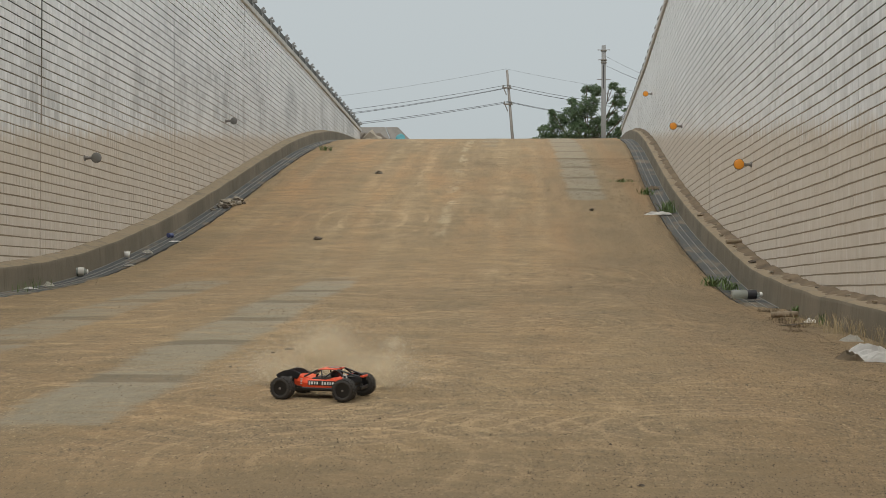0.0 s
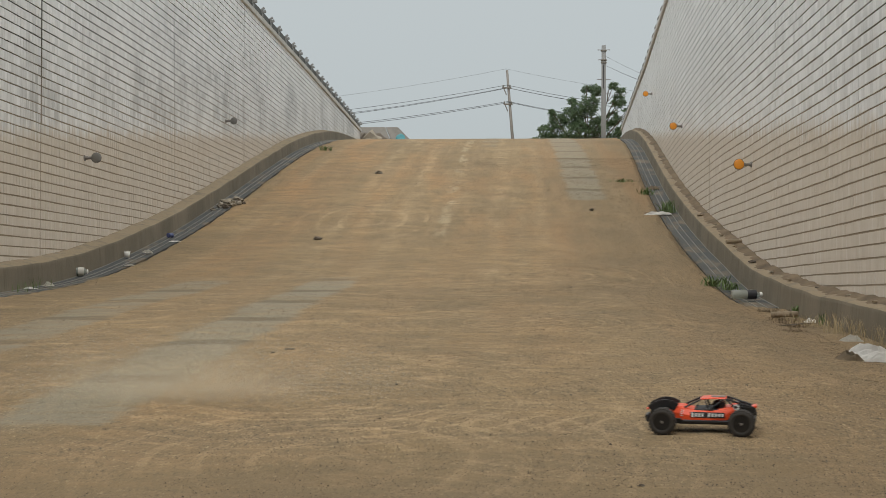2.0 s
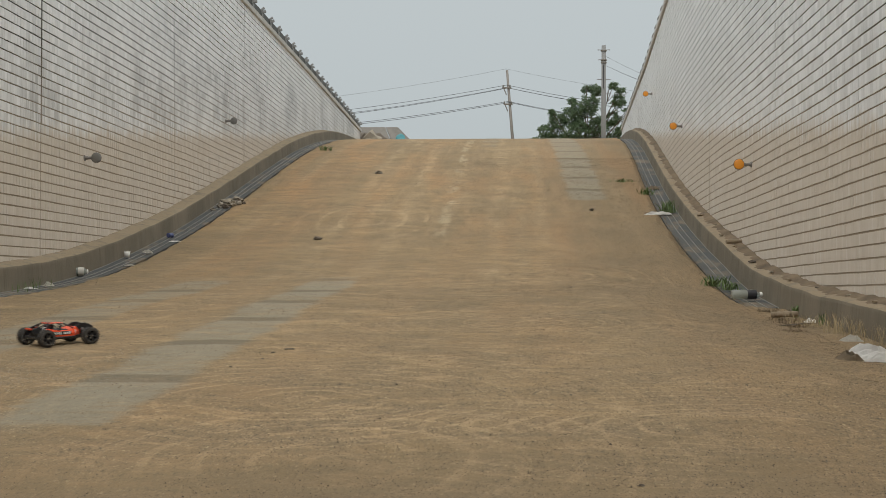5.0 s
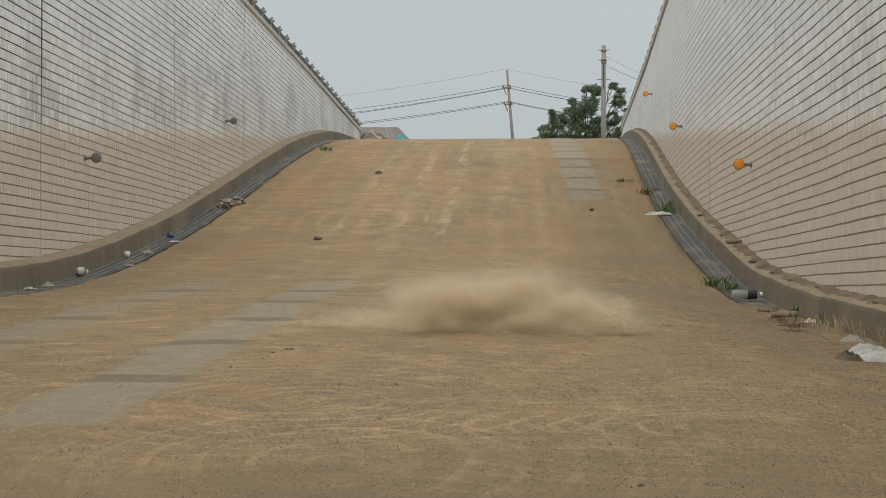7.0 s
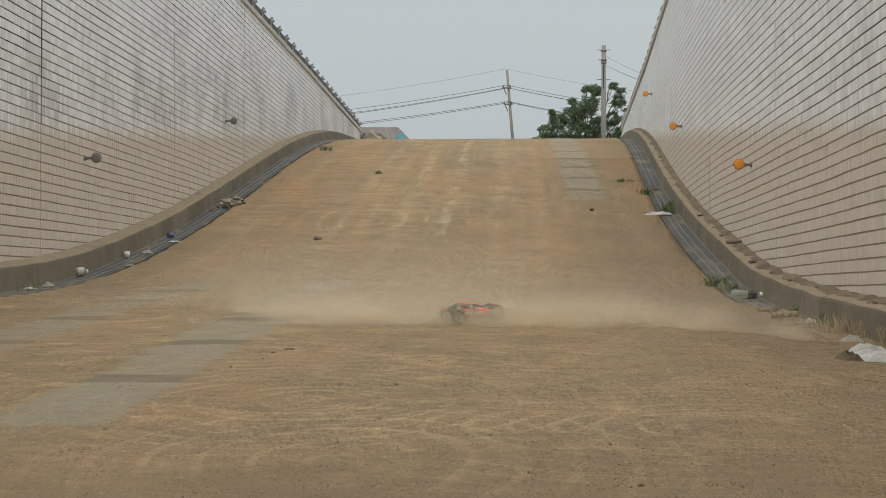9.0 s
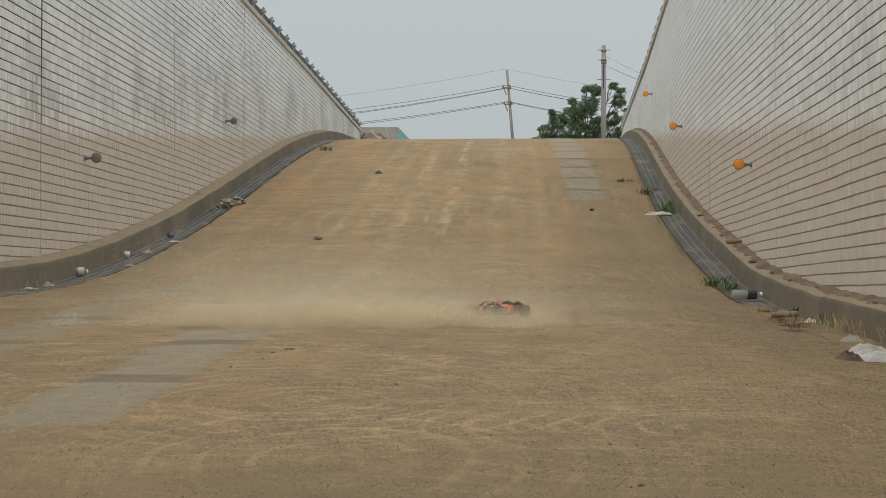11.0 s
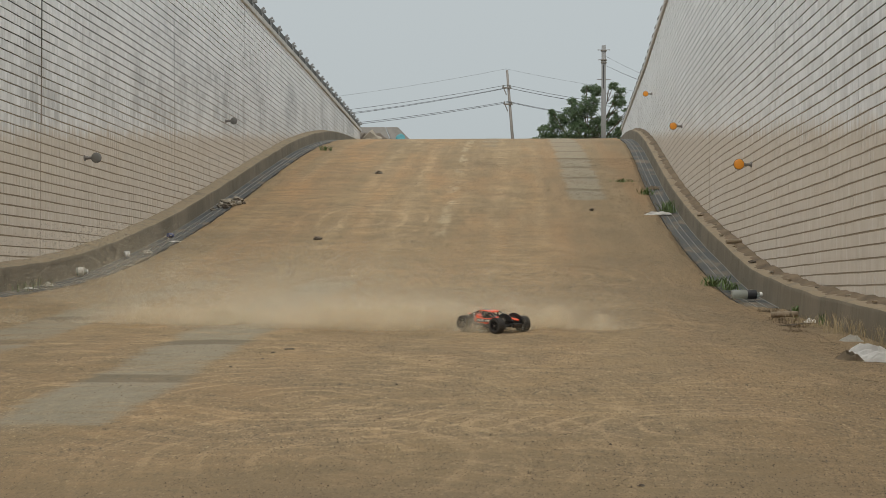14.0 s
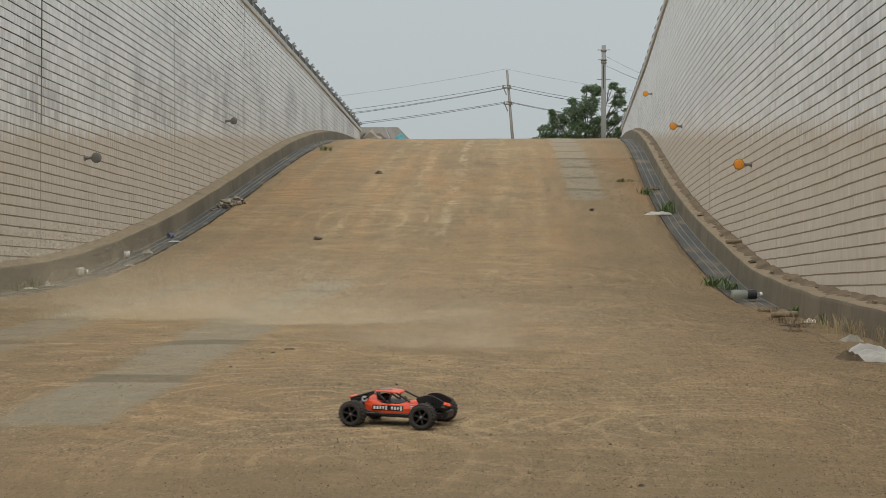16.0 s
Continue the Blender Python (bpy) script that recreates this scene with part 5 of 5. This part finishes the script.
def build_litter():
    bottle((2.12, 16.05), 0.30, 0.046, 8, "clear plastic bottle with a black wrapper lying by the kerb", (0.5, 0.8, M_LABEL))
    bottle((-4.76, 17.75), 0.17, 0.045, 8, "pale green clear plastic bottle lying in the drain", (0.4, 0.75, M_PAPER))
    cup = tagged(empty("paper_cup", pose(*on_road(-4.64, 19.8))), "small white paper cup standing in the drain", "cup")
    part("cup_wall", lathe(bmesh.new(), [(0.030, 0), (0.040, 0.075), (0.037, 0.075), (0.028, 0.006)], 18), M_WHITE, cup, smooth=True)
    part("cup_rim", lathe(bmesh.new(), [(0.040, 0.072), (0.043, 0.075), (0.040, 0.079), (0.037, 0.076)], 18), M_PAPER, cup)
    can = tagged(empty("tin_can", pose(*on_road(-4.62, 22.1, 0.03), 0, 90, 76)), "crushed blue drink can lying in the drain", "can")
    part("can_body", lathe(bmesh.new(), [(0.024, 0), (0.032, 0.006), (0.030, 0.04), (0.025, 0.07), (0.032, 0.105), (0.032, 0.115), (0.025, 0.122)], 16), M_BLUE, can)
    part("can_lid", lathe(bmesh.new(), [(0.026, 0.120), (0.026, 0.124), (0.022, 0.123)], 16), M_STEEL, can)
    crumple("plastic_sheet", (2.09, 9.74), (0.18, 0.085, 0.095), M_WHITE, "crumpled dirty white plastic bag on the sand", "plastic bag", 2, -6, 0.7, 22)
    crumple("cardboard_scrap", (1.95, 9.66), (0.08, 0.05, 0.065), M_WOOD, "folded brown cardboard flap under the white bag", "cardboard", 5, 20, 0.6)
    crumple("plastic_sheet", (2.30, 11.3), (0.075, 0.05, 0.05), M_PAPER, "crumpled pale plastic wrapper among dry grass", "wrapper", 7, 10, 0.6)
    crumple("paper_scrap", (2.42, 13.5), (0.05, 0.04, 0.04), M_WHITE, "small white wrapper caught in weeds", "wrapper", 8, 40)
    crumple("plastic_sheet", (2.19, 24.75), (0.19, 0.07, 0.045), M_WHITE, "torn white plastic strip across the drain", "plastic bag", 3, -12, 0.9)
    crumple("paper_scrap", (-4.50, 20.3), (0.06, 0.05, 0.05), M_PAPER, "crumpled pale paper scrap beside the drain", "paper", 9, 30)
    crumple("paper_scrap", (-4.55, 16.1), (0.055, 0.04, 0.045), M_PAPER, "crumpled pale paper scrap beside the drain", "paper", 10, 10)
    crumple("paper_scrap", (-4.58, 15.6), (0.07, 0.04, 0.02), M_WHITE, "flattened white paper scrap in the drain", "paper", 12, 70)
    crumple("paper_scrap", (-4.42, 21.6), (0.09, 0.03, 0.015), M_WHITE, "flattened white paper scrap in the drain", "paper", 13, 5)
    crumple("paper_scrap", (-4.40, 18.9), (0.06, 0.03, 0.015), M_PAPER, "flattened pale paper scrap on the sand edge", "paper", 14, 5)
    crumple("cloth_rag", (2.42, 28.2), (0.09, 0.14, 0.05), M_WOOD, "brown dirty rag lying in the drain", "rag", 15, 0)
    for i, (x, y, r) in enumerate(((-4.55, 26.2, 0.11), (-4.38, 26.0, 0.08), (-4.28, 26.3, 0.07), (-4.62, 25.8, 0.08), (-4.2, 26.1, 0.06), (-4.45, 25.7, 0.06), (-4.35, 26.5, 0.09), (-4.7, 25.4, 0.05), (-4.1, 26.2, 0.04))):
        stone((x * 0.6 - 1.80, y), r * 0.68, (1.3, 1, 0.7), (M_RUBBLE, M_STONE)[i % 3 == 2], "broken concrete chunk heaped beside the drain", i)
    for i, (x, y, r) in enumerate(((-2.56, 21.8, 0.045), (-2.47, 30.6, 0.06), (1.22, 25.2, 0.045), (-0.54, 7.76, 0.014), (0.12, 5.69, 0.011), (-2.1, 8.86, 0.012), (-1.34, 8.89, 0.012), (0.57, 15.8, 0.02),
                                   (0.05, 17.2, 0.02), (0.4, 5.15, 0.013), (-1.45, 8.5, 0.011))):
        stone((x, y), r * (0.9 if i < 3 else 0.55), (1.25, 0.9, 0.6), seed=i + 20)
    for i, (x, y, L, r, turn) in enumerate(((-1.26, 9.37, 0.055, 0.006, 4), (2.28, 13.95, 0.22, 0.028, -8), (-1.33, 9.2, 0.02, 0.004, 20), (-0.75, 9.55, 0.05, 0.0025, 30), (2.2, 12.9, 0.3, 0.006, 25), (2.05, 12.6, 0.22, 0.004, -12))):
        bm = bmesh.new()
        pts = [Vector((L * (f - 0.5), 0.12 * L * math.sin(f * 5 + i), r + 0.04 * L * f)) for f in (0, 0.25, 0.5, 0.75, 1)]
        for p, q in zip(pts, pts[1:]):
            tube(bm, p, q, r, r * 0.85, 7)
        ob = part("stick", bm, (M_STONE, M_WOOD)[i == 1], smooth=True)
        ob.matrix_basis = pose(*on_road(x, y), 0, 0, turn)
        tagged(ob, "weathered grey-brown dead stick lying on the sand", "stick", "sticks on the road")
    for i in range(12):
        # soil and bits on the right-hand ledge
        y = 11.5 + i * 1.2 + 0.3 * random.random()
        x = right_x(y) - 0.04 - 0.1 * random.random()
        ob = part("clod", lump(bmesh.new(), random.uniform(0.008, 0.028), (0, 0, 0), (1.4, 1.6, 0.5), 0.6, 2, i), (M_WOOD, M_RUBBLE, M_STONE)[i % 3])
        ob.matrix_basis = pose(x, y, ground_z(right_x(y), y) + LEDGE + 0.025, 0, 0, i * 50)
        tagged(ob, "dry clod of soil on the kerb ledge", "clod", "clods on the ledge")
    ob = part("stick", tube(bmesh.new(), (-0.09, 0, 0), (0.1, 0.05, 0.01), 0.026, 0.022, 8), M_WOOD)
    ob.matrix_basis = pose(right_x(19.2) - 0.1, 19.2, ground_z(2.6, 19.2) + LEDGE + 0.045)
    tagged(ob, "short broken log on the kerb ledge", "log", "sticks on the road")
    green = "leafy green weed growing out of the drain"
    weed((2.14, 17.4), 90, 0.15, 0.16, M_WEED, green, 1, 0.8, 0.010)
    weed((2.24, 17.1), 60, 0.11, 0.12, M_WEED, green, 2, 0.9, 0.009)
    weed((2.34, 24.9), 70, 0.24, 0.14, M_WEED, green, 3, 0.5, 0.010)
    weed((2.40, 14.1), 26, 0.13, 0.04, M_WEED, green, 4, 0.35, 0.010)
    weed((2.44, 13.1), 16, 0.12, 0.03, M_WEED, green, 5, 0.5, 0.008)
    weed((-4.05, 35.8), 40, 0.14, 0.14, M_WEED, green, 6, 0.8, 0.02)
    weed((1.95, 29.1), 40, 0.09, 0.2, M_WEED, green, 7, 0.9, 0.016)
    weed((2.25, 27.3), 40, 0.14, 0.14, M_WEED, green, 17, 0.8, 0.016)
    weed((-4.47, 14.95), 24, 0.12, 0.12, M_WEED, "thin sparse green grass beside the kerb", 8, 0.5, 0.004)
    weed((-4.50, 15.6), 24, 0.13, 0.18, M_WEED, "thin sparse green grass beside the kerb", 18, 0.5, 0.004)
    dry = "dry straw-coloured grass tuft by the kerb"
    for i, (x, y, n, h) in enumerate(((2.40, 11.6, 60, 0.17), (2.38, 12.2, 50, 0.15), (2.36, 12.8, 50, 0.12), (2.43, 11.0, 60, 0.17), (2.38, 13.4, 40, 0.09), (2.42, 10.4, 50, 0.15), (2.3, 12.9, 70, 0.06), (2.15, 13.0, 70, 0.045), (2.3, 14.6, 50, 0.06), (2.36, 12.0, 30, 0.2), (2.35, 16.6, 40, 0.07), (2.1, 12.5, 120, 0.035), (2.2, 13.6, 120, 0.04), (2.25, 14.6, 120, 0.035), (2.0, 11.9, 90, 0.03))):
        weed((x, y), n, h, 0.14, M_DRY if i not in (7, 8, 11, 12, 13, 14) else M_SOIL, dry, 30 + i, 0.6, 0.0028)


# ---- put together ----
build_road()
build_ground()
WALL_WEST, WALL_EAST = build_side(-1), build_side(1)
build_end_walls()
for q in (-1, 1):
    build_railing(q)
GREY, ORANGE = "round faded grey reflector on a wall bracket", "round amber reflector on a wall bracket"
for y, z in ((18.8, 1.55), (28.2, 2.95)):
    build_marker((left_x(y), y, z + EYE[2]), -1, M_GREYDISC, GREY)
for y, z in ((18.4, 1.42), (26.7, 2.68), (36.0, 4.32)):
    build_marker((right_x(y), y, z + EYE[2]), 1, M_AMBER, ORANGE)
build_poles()
build_tree()
build_far_slab()
build_gravel()
build_litter()
CAR, WHEELS = build_car()
PUFFS = []
for shape, *_ in DUST:
    PUFFS.append(tagged(new("dust_puff", SHAPES[shape]), "soft tan cloud of fine dust kicked up by the tyres", "dust", kind="stuff"))
build_tiles(-1, WALL_WEST, -2.0, 54.4)
build_tiles(1, WALL_EAST, -2.0, 54.4)
motions()
